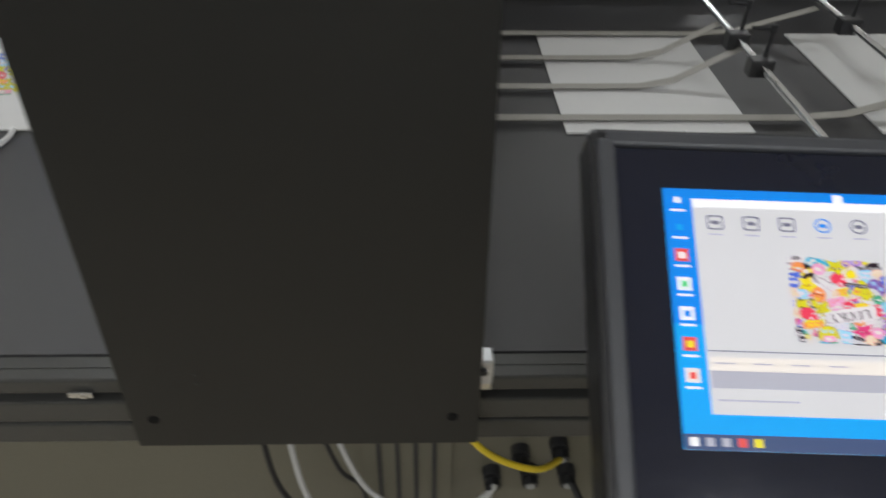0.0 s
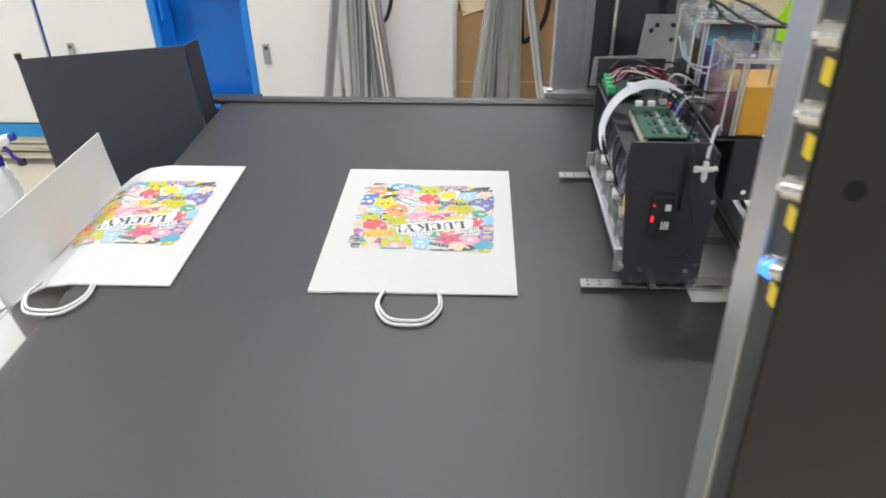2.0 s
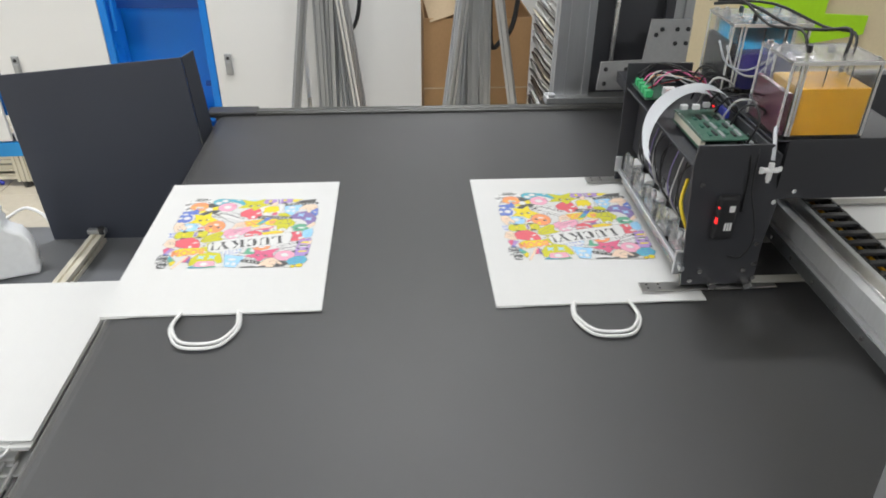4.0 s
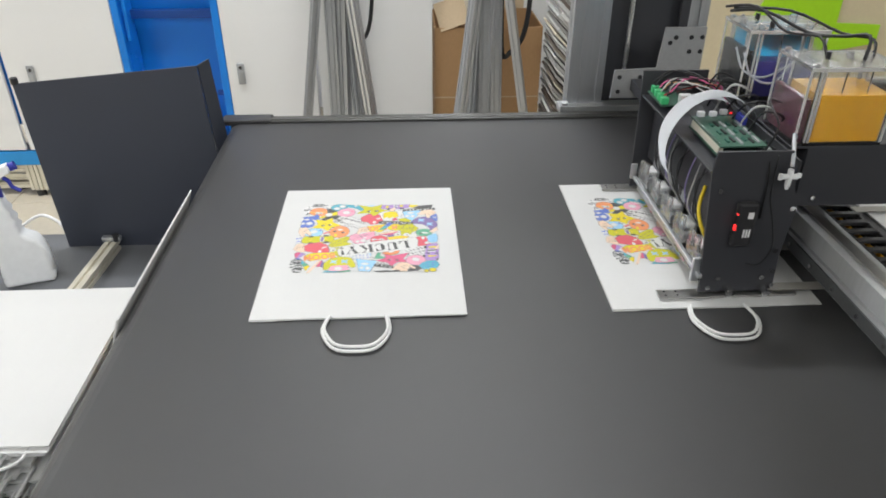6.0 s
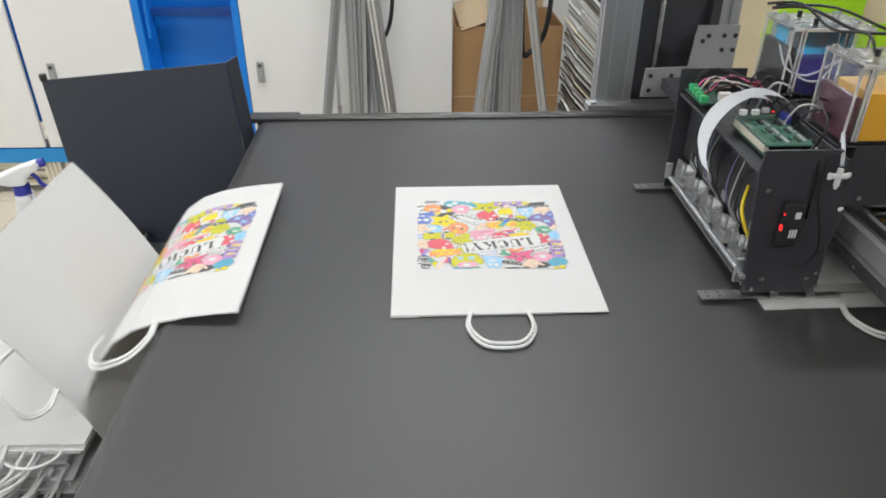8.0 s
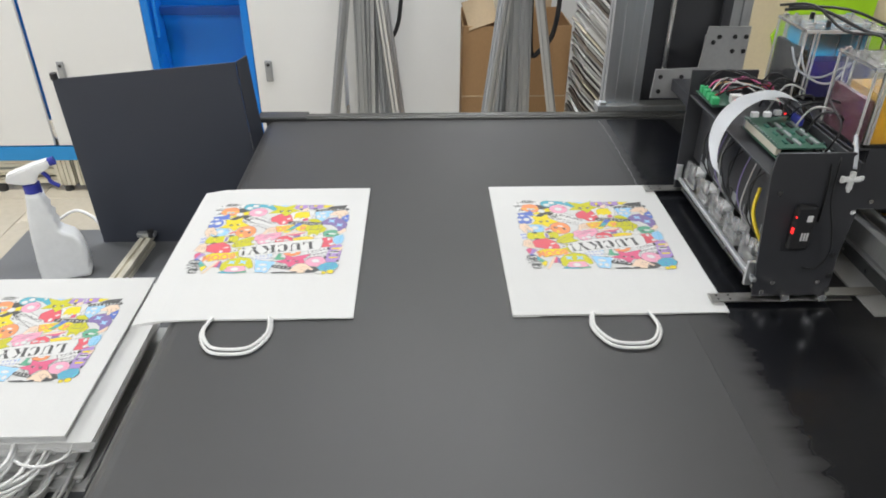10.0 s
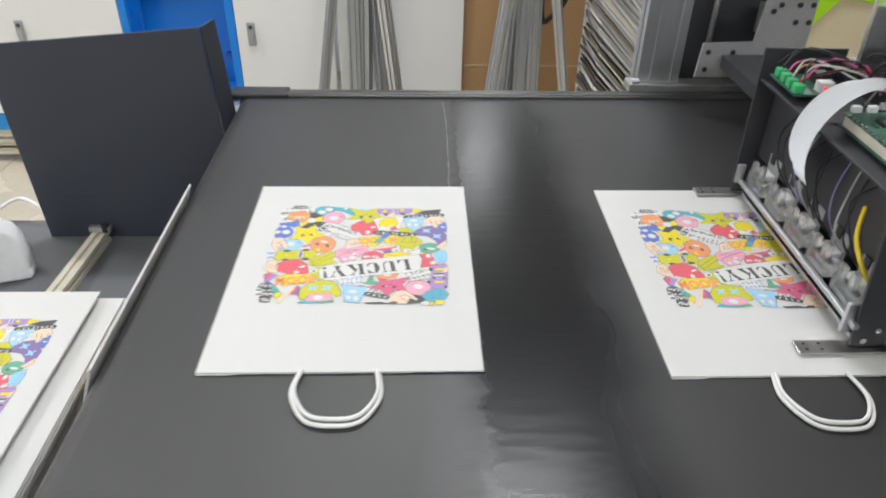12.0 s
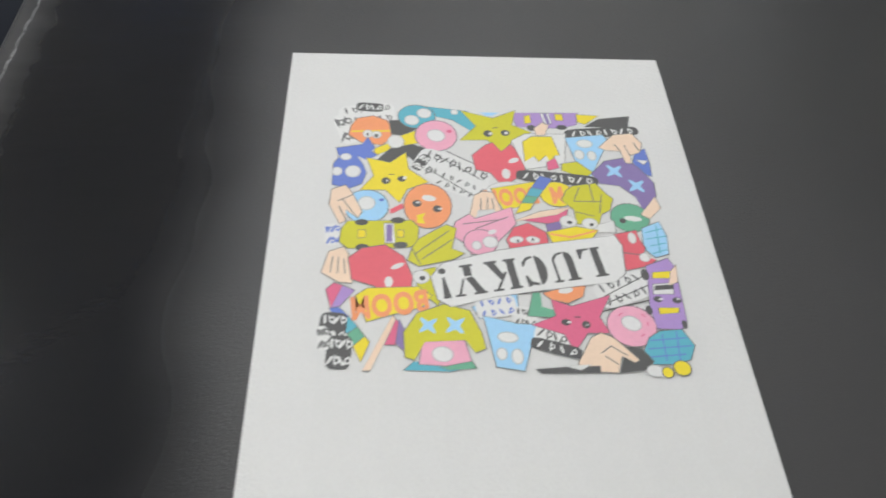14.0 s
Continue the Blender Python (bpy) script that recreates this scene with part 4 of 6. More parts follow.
    for co, no in (((x0 - e, 0, 0), (-1, 0, 0)), ((x0 + PRINT_W + e, 0, 0), (1, 0, 0)), ((0, y0 - e, 0), (0, -1, 0)), ((0, y0 + PRINT_H + e, 0), (0, 1, 0))):
        bmesh.ops.bisect_plane(bm, geom=bm.verts[:] + bm.edges[:] + bm.faces[:], plane_co=co, plane_no=no, clear_outer=True)
    return bm


MASTER = bag_master()


# ---- buttons, blocks, cables and connectors round the housing ----
def housing_details():
    t = bpy.data.objects["printer_housing"]
    for k, z in enumerate((1.393, 1.354, 1.313, 1.264)):
        b = bmesh.new()
        rod(b, (0.3785, 0.284, z), (0.3705, 0.290, z), 0.0075, 20)
        if k < 3:
            rod(b, (0.3735, 0.284, z), (0.3685, 0.290, z), 0.0048, 16)
            part("switch", b, CHROME, t, "chromed selector switch", smooth=False)
        else:
            ring = part("switch", b, CHROME, t, "lit push button with bright collar")
            part("lens", rod(bmesh.new(), (0.3735, 0.284, z), (0.3710, 0.290, z), 0.0068, 16), LEDBLUE, ring, "glowing blue lens")
        part("tag_plate", B((0.3762, 0.284, z - 0.0175), (0.0016, 0.014, 0.013), 0.0005), YELLOWPL, t, "yellow tag plate")


housing_details()


def block(x, y, z, label):
    t = thing("clamp_block", label, "clamp block", "clamp blocks on the rail", at=pose(x, y, z))
    part("block", B((0, 0, 0), (0.020, 0.022, 0.036), 0.002), ALU, t)
    part("foot", B((0, 0, -0.023), (0.018, 0.020, 0.010), 0.001), IVORY, t)
    part("bolt", rod(bmesh.new(), (0, -0.015, 0.004), (0, -0.011, 0.004), 0.004), BLACKPL, t)


block(0.742, 0.322, 0.868, "small bright aluminium clamp block on the rail")
block(0.363, 0.326, 0.848, "small bright aluminium clamp block on the rail")
t = thing("slot_nut", "small bright steel slot nut in the rail", "slot nut", at=pose(0.303, 0.318, 0.831))
part("plate", B((0, 0, 0), (0.026, 0.004, 0.008), 0.001), CHROME, t)
part("screw", rod(bmesh.new(), (0.004, -0.004, 0), (0.004, -0.002, 0), 0.003), STEEL, t)


def connector(x, z):
    t = thing("cable_gland", "round black screw connector on the front cover", "connector", "connectors on the front cover", at=pose(x, 0.360, z))
    part("collar", rod(bmesh.new(), (0, 0.0045, 0), (0, -0.010, 0), 0.0125, 16), BLACKPL, t)
    part("nut", rod(bmesh.new(), (0, -0.012, 0), (0, -0.022, -0.002), 0.011, 8), RUBBER, t)
    part("pin_ring", rod(bmesh.new(), (0, -0.0222, -0.002), (0, -0.0235, -0.002), 0.006, 12), GREYPL, t)


for cx_, cz_ in ((0.768, 0.614), (0.818, 0.616), (0.868, 0.616), (0.852, 0.674), (0.803, 0.660)):
    connector(cx_, cz_)


def cable(pts, r, material, label):
    t = tube(bmesh.new(), pts, r, 8, 6)
    tagged(part("cable", t, material, smooth=True), label, "cable", "loose cables")


cable([(0.712, 0.32, 0.805), (0.735, 0.30, 0.764), (0.770, 0.295, 0.733), (0.815, 0.30, 0.708), (0.850, 0.336, 0.676)], 0.0042, YELLOWPL, "thick yellow cable hanging from the housing")
cable([(0.56, 0.33, 0.80), (0.60, 0.31, 0.67), (0.655, 0.30, 0.625), (0.72, 0.305, 0.608), (0.768, 0.335, 0.614)], 0.0035, GREYCABLE, "thin grey cable looping to a connector")
cable([(0.515, 0.33, 0.80), (0.53, 0.30, 0.68), (0.56, 0.29, 0.61), (0.62, 0.29, 0.55), (0.72, 0.31, 0.54), (0.77, 0.335, 0.622)], 0.0036, GREYCABLE, "grey cable hanging under the housing")
cable([(0.485, 0.33, 0.80), (0.50, 0.30, 0.69), (0.54, 0.29, 0.61), (0.60, 0.28, 0.52), (0.70, 0.30, 0.50), (0.765, 0.335, 0.62)], 0.0036, RUBBER, "black cable hanging under the housing")
cable([(0.545, 0.33, 0.80), (0.575, 0.31, 0.70), (0.60, 0.32, 0.64), (0.61, 0.33, 0.50)], 0.0030, RUBBER, "thin black cable under the housing")
cable([(0.870, 0.335, 0.628), (0.885, 0.30, 0.61), (0.90, 0.30, 0.56), (0.905, 0.33, 0.45)], 0.005, RUBBER, "black cable from a connector")
t = thing("vent_plate", "dark slotted vent plate on the front cover", "vent plate", at=pose(0.655, 0.362, 0.56))
part("backing", B((0, 0.0, 0), (0.12, 0.006, 0.28), 0.001), FRONTPAINT, t)
# slots are black bars on the plate, their inner shade in the colour
for k in range(4):
    part("slot", B((-0.036 + 0.024 * k, -0.0045, 0), (0.006, 0.003, 0.26)), BLACKPL, t)


# ---- monitor on its arm ----
SCREEN_BLUE = mat("screen_blue", (0.01, 0.2, 0.7), 0.2, vary=0, glow=(0.0, 0.26, 0.90), glow_strength=0.76)
SCREEN_CYAN = mat("screen_light_blue", (0.01, 0.3, 0.8), 0.2, vary=0, glow=(0.0, 0.42, 0.95), glow_strength=0.76)
SCREEN_PALE = mat("screen_pale_window", (0.7, 0.7, 0.72), 0.2, vary=0, glow=(0.74, 0.72, 0.78), glow_strength=0.54)
SCREEN_CREAM = mat("screen_cream_bar", (0.8, 0.75, 0.7), 0.2, vary=0, glow=(0.90, 0.80, 0.74), glow_strength=0.76)
SCREEN_GREY = mat("screen_grey_bar", (0.4, 0.4, 0.45), 0.2, vary=0, glow=(0.45, 0.45, 0.55), glow_strength=0.8)
SCREEN_DARK = mat("screen_dark_bar", (0.05, 0.08, 0.16), 0.2, vary=0, glow=(0.06, 0.09, 0.22), glow_strength=0.8)
SCREEN_INK = mat("screen_dark_icon", (0.1, 0.1, 0.15), 0.2, vary=0, glow=(0.20, 0.20, 0.30), glow_strength=0.7)
SCREEN_RED = mat("screen_red", (0.7, 0.1, 0.1), 0.2, vary=0, glow=(0.85, 0.08, 0.06), glow_strength=0.76)
SCREEN_YEL = mat("screen_yellow", (0.8, 0.7, 0.05), 0.2, vary=0, glow=(0.85, 0.72, 0.02), glow_strength=0.76)
SCREEN_GRN = mat("screen_green", (0.1, 0.5, 0.2), 0.2, vary=0, glow=(0.10, 0.60, 0.25), glow_strength=0.76)
SCREEN_WHITE = mat("screen_white", (0.9, 0.9, 0.9), 0.2, vary=0, glow=(0.95, 0.95, 1.0), glow_strength=0.765)
SCREEN_INKS = [mat("screen_" + k, c, 0.2, vary=0, glow=(min(1, c[0] * 1.25 + 0.05), min(1, c[1] * 1.1 + 0.03), min(1, c[2] * 1.25 + 0.05)), glow_strength=0.76) for k, c in INK_COLOURS.items()]
RIMGREY = mat("dark_grey_rim", (0.07, 0.072, 0.08), 0.45, vary=0.05)
BEZEL = mat("dark_blue_black_bezel", (0.012, 0.014, 0.028), 0.12, vary=0.05, coat=0.3)


def monitor():
    """Its own space: x to the right, y up the screen, z out of it; the screen's upper left corner is the origin."""
    down = Vector((-0.0085, -0.175, -0.105)).normalized()
    right = Vector((1, 0.0, 0.01))
    right = (right - down * right.dot(down)).normalized()
    out = right.cross(-down)
    m = Matrix((right, -down, out)).transposed().to_4x4()
    m.translation = Vector((0.872, 0.278, 1.128))
    t = thing("monitor", "black industrial touch monitor showing a print program", "monitor", at=m)
    w, h = 0.352, 0.204
    part("case", B((w / 2, -h / 2, -0.032), (w + 0.112, h + 0.118, 0.050), 0.006), BLACKPL, t, "deep black metal case")
    bm = bmesh.new()
    x0, x1, y0, y1 = -0.044, w + 0.044, -h - 0.044, 0.044
    for c, s in ((((x0 + x1) / 2, y1, -0.003), (x1 - x0, 0.014, 0.012)), (((x0 + x1) / 2, y0, -0.003), (x1 - x0, 0.014, 0.012)), ((x0, (y0 + y1) / 2, -0.003), (0.014, y1 - y0, 0.0118)), ((x1, (y0 + y1) / 2, -0.003), (0.014, y1 - y0, 0.0118))):
        box(bm, c, s, 0.003)
    part("rim", bm, RIMGREY, t, "raised dark grey rim")
    part("bezel", B((w / 2, -h / 2, -0.0045), (w + 0.074, h + 0.072, 0.005)), BEZEL, t, "glossy black glass border")
    scr = part("screen", B((w / 2, -h / 2, -0.0015), (w, h, 0.002)), SCREEN_CYAN, t, "lit blue screen")

    def tile(name, x, y, a, b, material, z=0.0003, label=""):
        part(name, B((x + a / 2, -y - b / 2, z), (a, b, 0.0002)), material, scr, label)

    tile("desktop", 0, 0, w, h * 0.55, SCREEN_BLUE, -0.0002)
    tile("window", 0.022, 0.009, w - 0.022, 0.170, SCREEN_PALE, 0.0002, "pale program window")
    tile("title_bar", 0.022, 0.009, w - 0.022, 0.007, SCREEN_WHITE, 0.0005)
    tile("taskbar", 0, h - 0.011, w, 0.011, SCREEN_DARK, 0.0002, "dark taskbar")
    tile("status_bar", 0.0235, 0.137, w - 0.024, 0.010, SCREEN_CREAM, 0.0005)
    tile("grey_bar", 0.0235, 0.147, w - 0.024, 0.013, SCREEN_GREY, 0.0005)
    tile("rule", 0.0235, 0.132, w - 0.024, 0.0008, SCREEN_INK, 0.0005)
    tile("text_bar", 0.027, 0.168, 0.060, 0.0014, SCREEN_GREY, 0.0005)
    for k in range(4):
        tile("text_bar", 0.027 + 0.028 * k, 0.141, 0.016, 0.0014, SCREEN_GREY, 0.0008)
    for k, (a, b) in enumerate(((SCREEN_BLUE, SCREEN_WHITE), (SCREEN_BLUE, SCREEN_CYAN), (SCREEN_RED, SCREEN_WHITE), (SCREEN_WHITE, SCREEN_GRN), (SCREEN_WHITE, SCREEN_BLUE), (SCREEN_RED, SCREEN_YEL), (SCREEN_CREAM, SCREEN_RED))):
        y = 0.005 + 0.0235 * k
        tile("icon", 0.005, y, 0.0105, 0.0105, a, 0.0005)
        tile("icon_mark", 0.0078, y + 0.003, 0.005, 0.005, b, 0.0008)
        tile("icon_text", 0.0045, y + 0.0135, 0.0115, 0.0016, SCREEN_WHITE, 0.0005)
    for k in range(5):
        x, y = 0.033 + 0.0285 * k, 0.023
        ink = SCREEN_BLUE if k == 3 else SCREEN_INK
        bm = bmesh.new()
        for q in range(20):
            a0, a1 = 2 * math.pi * q / 20, 2 * math.pi * (q + 1) / 20
            pts = []
            for a, r in ((a0, 1), (a1, 1), (a1, 0.8), (a0, 0.8)):
                c, s = math.cos(a), math.sin(a)
                pw = 0.35 if k in (0, 1, 2) else 1.0
                pts.append(bm.verts.new((x + 0.006 + 0.0068 * r * math.copysign(abs(c) ** pw, c), -y - 0.006 + 0.0062 * r * math.copysign(abs(s) ** pw, s), 0.0006)))
            bm.faces.new(pts)
        part("tool_icon", bm, ink, scr)
        tile("tool_mark", x + 0.003, y + 0.0045, 0.006, 0.003, ink, 0.0005)
        tile("tool_text", x, y + 0.0155, 0.012, 0.0013, SCREEN_GREY, 0.0005)
    for k, c in enumerate((SCREEN_WHITE, SCREEN_GREY, SCREEN_GREY, SCREEN_RED, SCREEN_YEL)):
        tile("task_icon", 0.004 + 0.0115 * k, h - 0.0085, 0.006, 0.006, c, 0.0005)
    tile("file_icon", 0.136, 0.002, 0.008, 0.007, SCREEN_WHITE, 0.0004)
    bm = print_mesh(0, 0, 0, 0.0000006)
    bmesh.ops.translate(bm, verts=bm.verts[:], vec=(0, 0, 0))
    for v in bm.verts:
        v.co = Vector((0.094 + v.co.x * 0.30, -0.125 + v.co.y * 0.285, 0.0008 + v.co.z))
    tagged(part("preview", bm, SCREEN_INKS, scr, "bright preview of the sticker print"), kind="stuff")
    part("arm", B((w / 2, -h / 2 - 0.02, -0.20), (0.06, 0.05, 0.30), 0.004), BLACKMETAL, t)
    return t


monitor()


# ---- feeder: side plate, rods, clamps and straps ----
def feeder():
    t = thing("feeder_side_plate", "black side plate with slots behind the feeder", "side plate")
    bm = bmesh.new()
    for c, s in (((1.45, 1.51, 0.880), (1.5, 0.008, 0.055)), ((1.45, 1.51, 0.965), (1.5, 0.008, 0.030)), ((1.015, 1.51, 0.929), (0.63, 0.008, 0.044)), ((1.825, 1.51, 0.929), (0.75, 0.008, 0.044))):
        box(bm, c, s)
    part("plate", bm, BLACKMETAL, t)
    part("top_rail", B((1.45, 1.51, 0.986), (1.5, 0.014, 0.010), 0.002), GREYPL, t)
    part("foot_rail", B((1.45, 1.497, 0.8555), (1.5, 0.016, 0.009), 0.002), GREYPL, t)
    for k, x in enumerate((1.243, 1.48)):
        r = thing("feeder_rod", "polished steel rod across the feeder", "rod", "feeder rods")
        part("shaft", rod(bmesh.new(), (x, 0.58, 0.945), (x, 1.505, 0.945), 0.0065, 16), CHROME, r, smooth=False)
        part("flange", rod(bmesh.new(), (x, 1.505, 0.945), (x, 1.494, 0.945), 0.021, 20), GREYPL, r, "round bearing flange")
        part("end_block", B((x, 0.57, 0.90), (0.03, 0.03, 0.10), 0.003), BLACKMETAL, r)
        for a in range(4):
            c, s = math.cos(a * math.pi / 2 + 0.78) * 0.015, math.sin(a * math.pi / 2 + 0.78) * 0.015
            part("screw", rod(bmesh.new(), (x + c, 1.494, 0.945 + s), (x + c, 1.492, 0.945 + s), 0.003, 8), BLACKPL, r)
        for y in ((0.917, 1.030) if k == 0 else (0.80, 1.10)):
            c = thing("strap_clamp", "black clamp block with an upright lever on a rod", "clamp", "strap clamps", at=pose(x, y, 0.945))
            part("body", B((0, 0, -0.003), (0.040, 0.028, 0.030), 0.003), BLACKPL, c)
            part("lever", rod(bmesh.new(), (0.008, 0.008, 0.010), (0.010, 0.010, 0.062), 0.0035, 8), BLACKPL, c)
            part("lever_arm", rod(bmesh.new(), (0.010, 0.010, 0.058), (-0.028, 0.006, 0.062), 0.003, 8), BLACKPL, c)
            part("lever_head", B((0.010, 0.010, 0.058), (0.009, 0.009, 0.016), 0.002), BLACKPL, c)
    for y, rise in ((0.893, 1.37), (1.012, 1.12), (1.138, 1.13), (1.262, 1.30)):
        s = thing("hold_down_strap", "grey elastic hold-down strap over the bags", "strap", "hold-down straps")
        bm = bmesh.new()
        pts = [(0.52, 0.8585), (rise - 0.12, 0.8585), (rise - 0.04, 0.8595), (rise + 0.02, 0.872), (rise + 0.13, 0.936)]
        if rise > 1.2:
            pts = [(0.52, 0.8585), (rise - 0.05, 0.8585), (rise + 0.04, 0.866), (rise + 0.20, 0.915)]
        lo = [(x, z) for x, z in pts]
        plate(bm, lo + [(x, z + 0.0016) for x, z in reversed(lo)], "y", y - 0.010, y + 0.010)
        part("band", bm, STRAP, s)


STRAP = mat("grey_webbing", (0.33, 0.32, 0.29), 0.8, vary=0.12, grain=400, bump=0.3)
feeder()


# ---- print head carriage ----
def head():
    t = thing("print_head", "black inkjet print carriage with circuit boards and ink tanks", "print head")
    bm = bmesh.new()
    plate(bm, [(0.429, 0.862), (0.538, 0.862), (0.542, 0.872), (0.540, 0.930), (0.546, 1.000), (0.520, 1.093), (0.414, 1.093), (0.411, 1.063)], "y", 0.880, 0.884)
    part("front_plate", bm, BLACKMETAL, t, "black front side plate")
    bm = bmesh.new()
    plate(bm, [(0.425, 0.862), (0.540, 0.862), (0.540, 1.093), (0.420, 1.093)], "y", 1.250, 1.254)
    part("rear_plate", bm, BLACKMETAL, t)
    part("deck", B((0.482, 1.067, 1.048), (0.118, 0.362, 0.004), 0.001), BLACKMETAL, t, "black deck")
    part("back_wall", B((0.537, 1.067, 0.975), (0.004, 0.362, 0.20), 0.001), BLACKMETAL, t)
    part("inner_plate", B((0.452, 1.067, 0.985), (0.004, 0.360, 0.115), 0.001), BLACKMETAL, t)
    part("base_rail", B((0.424, 1.05, 0.893), (0.007, 0.350, 0.007), 0.0012), ALU, t, "bright lower rail")
    part("rail_end", B((0.421, 1.228, 0.905), (0.012, 0.006, 0.030), 0.001), ALU, t)
    part("rail_end", B((0.421, 0.889, 0.898), (0.012, 0.006, 0.040), 0.001), ALU, t)
    part("jet_plate", B((0.483, 1.06, 0.868), (0.100, 0.340, 0.006), 0.001), STEEL, t)
    for k in range(5):
        y = 0.925 + 0.066 * k
        c = part("cartridge", B((0.436, y, 0.908), (0.020, 0.050, 0.022), 0.002), SMOKE, t, "hazy clear cartridge holder")
        part("latch", B((0.428, y - 0.012, 0.930), (0.006, 0.012, 0.024), 0.001), SMOKE, c)
        part("latch", B((0.428, y + 0.012, 0.928), (0.006, 0.012, 0.020), 0.001), SMOKE, c)
        part("cap", B((0.441, y, 0.9235), (0.014, 0.030, 0.008), 0.002), WHITEPL, c)
        part("contact", B((0.4495, y, 0.925), (0.001, 0.036, 0.050)), GREYPL, c)
        part("chip", B((0.4485, y + 0.006, 0.945), (0.002, 0.012, 0.014)), BLACKPL, c)
    for x, y0 in ((0.368, 0.882), (0.370, 1.255)):
        r = part("guide_strip", B((x + 0.105, y0, 0.8585), (0.212, 0.022, 0.0025), 0.0006), STEEL, t, "thin steel guide strip")
        # holes are flat black discs; the shade inside them is colour
        for dx in (0.010, 0.028):
            for dy in (-0.005, 0.005):
                part("hole", rod(bmesh.new(), (x + dx, y0 + dy, 0.8595), (x + dx, y0 + dy, 0.8602), 0.0018, 8), BLACKPL, r)
    for x, z in ((0.440, 0.872), (0.538, 0.874), (0.453, 0.888), (0.520, 0.888), (0.428, 1.035), (0.534, 0.899), (0.538, 1.005), (0.530, 0.935)):
        part("screw", rod(bmesh.new(), (x, 0.8795, z), (x, 0.876, z), 0.004, 10), CHROME, t)
    for x in (0.470, 0.525):
        part("thumb_screw", rod(bmesh.new(), (x, 0.8795, 0.871), (x, 0.862, 0.869), 0.0065, 14), CHROME, t, "steel thumb screw")
    s = part("sensor", B((0.4700, 0.8735, 0.9840), (0.030, 0.012, 0.070), 0.004), BLACKPL, t, "black sensor box with red lamps")
    part("lamp", B((0.4555, 0.8690, 0.9810), (0.003, 0.005, 0.009), 0.001), LEDRED, s)
    part("lamp", B((0.4560, 0.8690, 1.0020), (0.002, 0.004, 0.003), 0.001), LEDRED, s)
    part("label", B((0.4750, 0.8672, 1.0000), (0.008, 0.0006, 0.010)), WHITEPL, s)
    for k in range(3):
        part("label_line", B((0.470 + 0.004 * k, 0.8672, 0.971), (0.0025, 0.0006, 0.013)), WHITEPL, s)
    part("sensor_cable", tube(bmesh.new(), [(0.495, 0.872, 1.09), (0.497, 0.870, 1.03), (0.510, 0.868, 0.985), (0.518, 0.868, 0.945), (0.505, 0.868, 0.918), (0.485, 0.868, 0.920)], 0.0013, 6), RUBBER, t, smooth=True)

    # circuit boards on the deck
    b = part("circuit_board", B((0.480, 1.005, 1.0735), (0.070, 0.125, 0.002)), PCB, t, "green circuit board with sockets")
    part("circuit_board", B((0.478, 1.005, 1.058), (0.066, 0.125, 0.002)), PCB, t, "green circuit board with sockets")
    part("socket_strip", B((0.449, 1.005, 1.066), (0.008, 0.112, 0.012), 0.001), IVORY, b, "cream socket strip")
    for k in range(18):
        part("chip", B((0.462 + 0.009 * (k % 6), 0.962 + 0.032 * (k // 6) + 0.004 * (k % 2), 1.0757), (0.004, 0.012 + 0.006 * (k % 3), 0.0025), 0.0004), (PCBDARK, BLACKPL, GREYPL)[k % 3], b)
    for k in range(12):
        part("pin", B((0.4465, 0.955 + 0.009 * k, 1.0745), (0.003, 0.003, 0.003)), CHROME, b)
    for dx, dy in ((0, 0.062), (0.02, 0.070), (-0.02, 0.062)):
        part("plug", B((0.480 + dx, 1.005 + dy, 1.0785), (0.011, 0.008, 0.008), 0.001), WHITEPL, b, "white plug")
    part("led", B((0.510, 1.070, 1.078), (0.003, 0.002, 0.002)), LEDRED, b, "glowing red lamp")
    b2 = part("circuit_board", B((0.523, 0.975, 1.058), (0.034, 0.10, 0.002)), PCB, t, "small green circuit board")
    for k in range(14):
        part("component", B((0.511 + 0.008 * (k % 4), 0.935 + 0.024 * (k // 4), 1.062), (0.005, 0.010, 0.004 + 0.002 * (k % 3)), 0.0005), (GREYPL, BLACKPL, CHROME)[k % 3], b2)
    b3 = part("circuit_board", B((0.455, 1.190, 1.062), (0.060, 0.080, 0.002)), PCB, t, "green board with screw terminals")
    for k in range(4):
        part("terminal", B((0.432 + 0.001 * k, 1.160 + 0.020 * k, 1.069), (0.013, 0.013, 0.012), 0.0015), GREENPLUG, b3, "green screw terminal")
    part("terminal", B((0.470, 1.165, 1.070), (0.020, 0.014, 0.014), 0.001), WHITEPL, b3)
    part("terminal", B((0.480, 1.200, 1.070), (0.020, 0.020, 0.014), 0.001), BLACKPL, b3)
    part("led", B((0.462, 1.148, 1.073), (0.003, 0.002, 0.003)), LEDRED, b3, "glowing red lamp")
    # ribbon cables
    for dy, r, dz in ((0.0, 1.0, 0.0), (0.034, 0.86, -0.004)):
        bm = bmesh.new()
        pts = []
        for k in range(25):
            a = radians(8 + 205 * k / 24)
            pts.append((0.480 + 0.076 * r * math.cos(a), 1.030 + dz + 0.084 * r * math.sin(a)))
        pts = [(0.520, 0.990)] * 0 + pts
        y0 = 1.045 + dy
        va = [bm.verts.new((x, y0, z)) for x, z in pts]
        vb = [bm.verts.new((x, y0 + 0.034, z)) for x, z in pts]
        for k in range(len(pts) - 1):
            bm.faces.new((va[k], va[k + 1], vb[k + 1], vb[k]))
        bmesh.ops.solidify(bm, geom=bm.faces[:], thickness=0.0008)
        part("ribbon_cable", bm, RIBBON, t, "white flat ribbon cable", smooth=True)
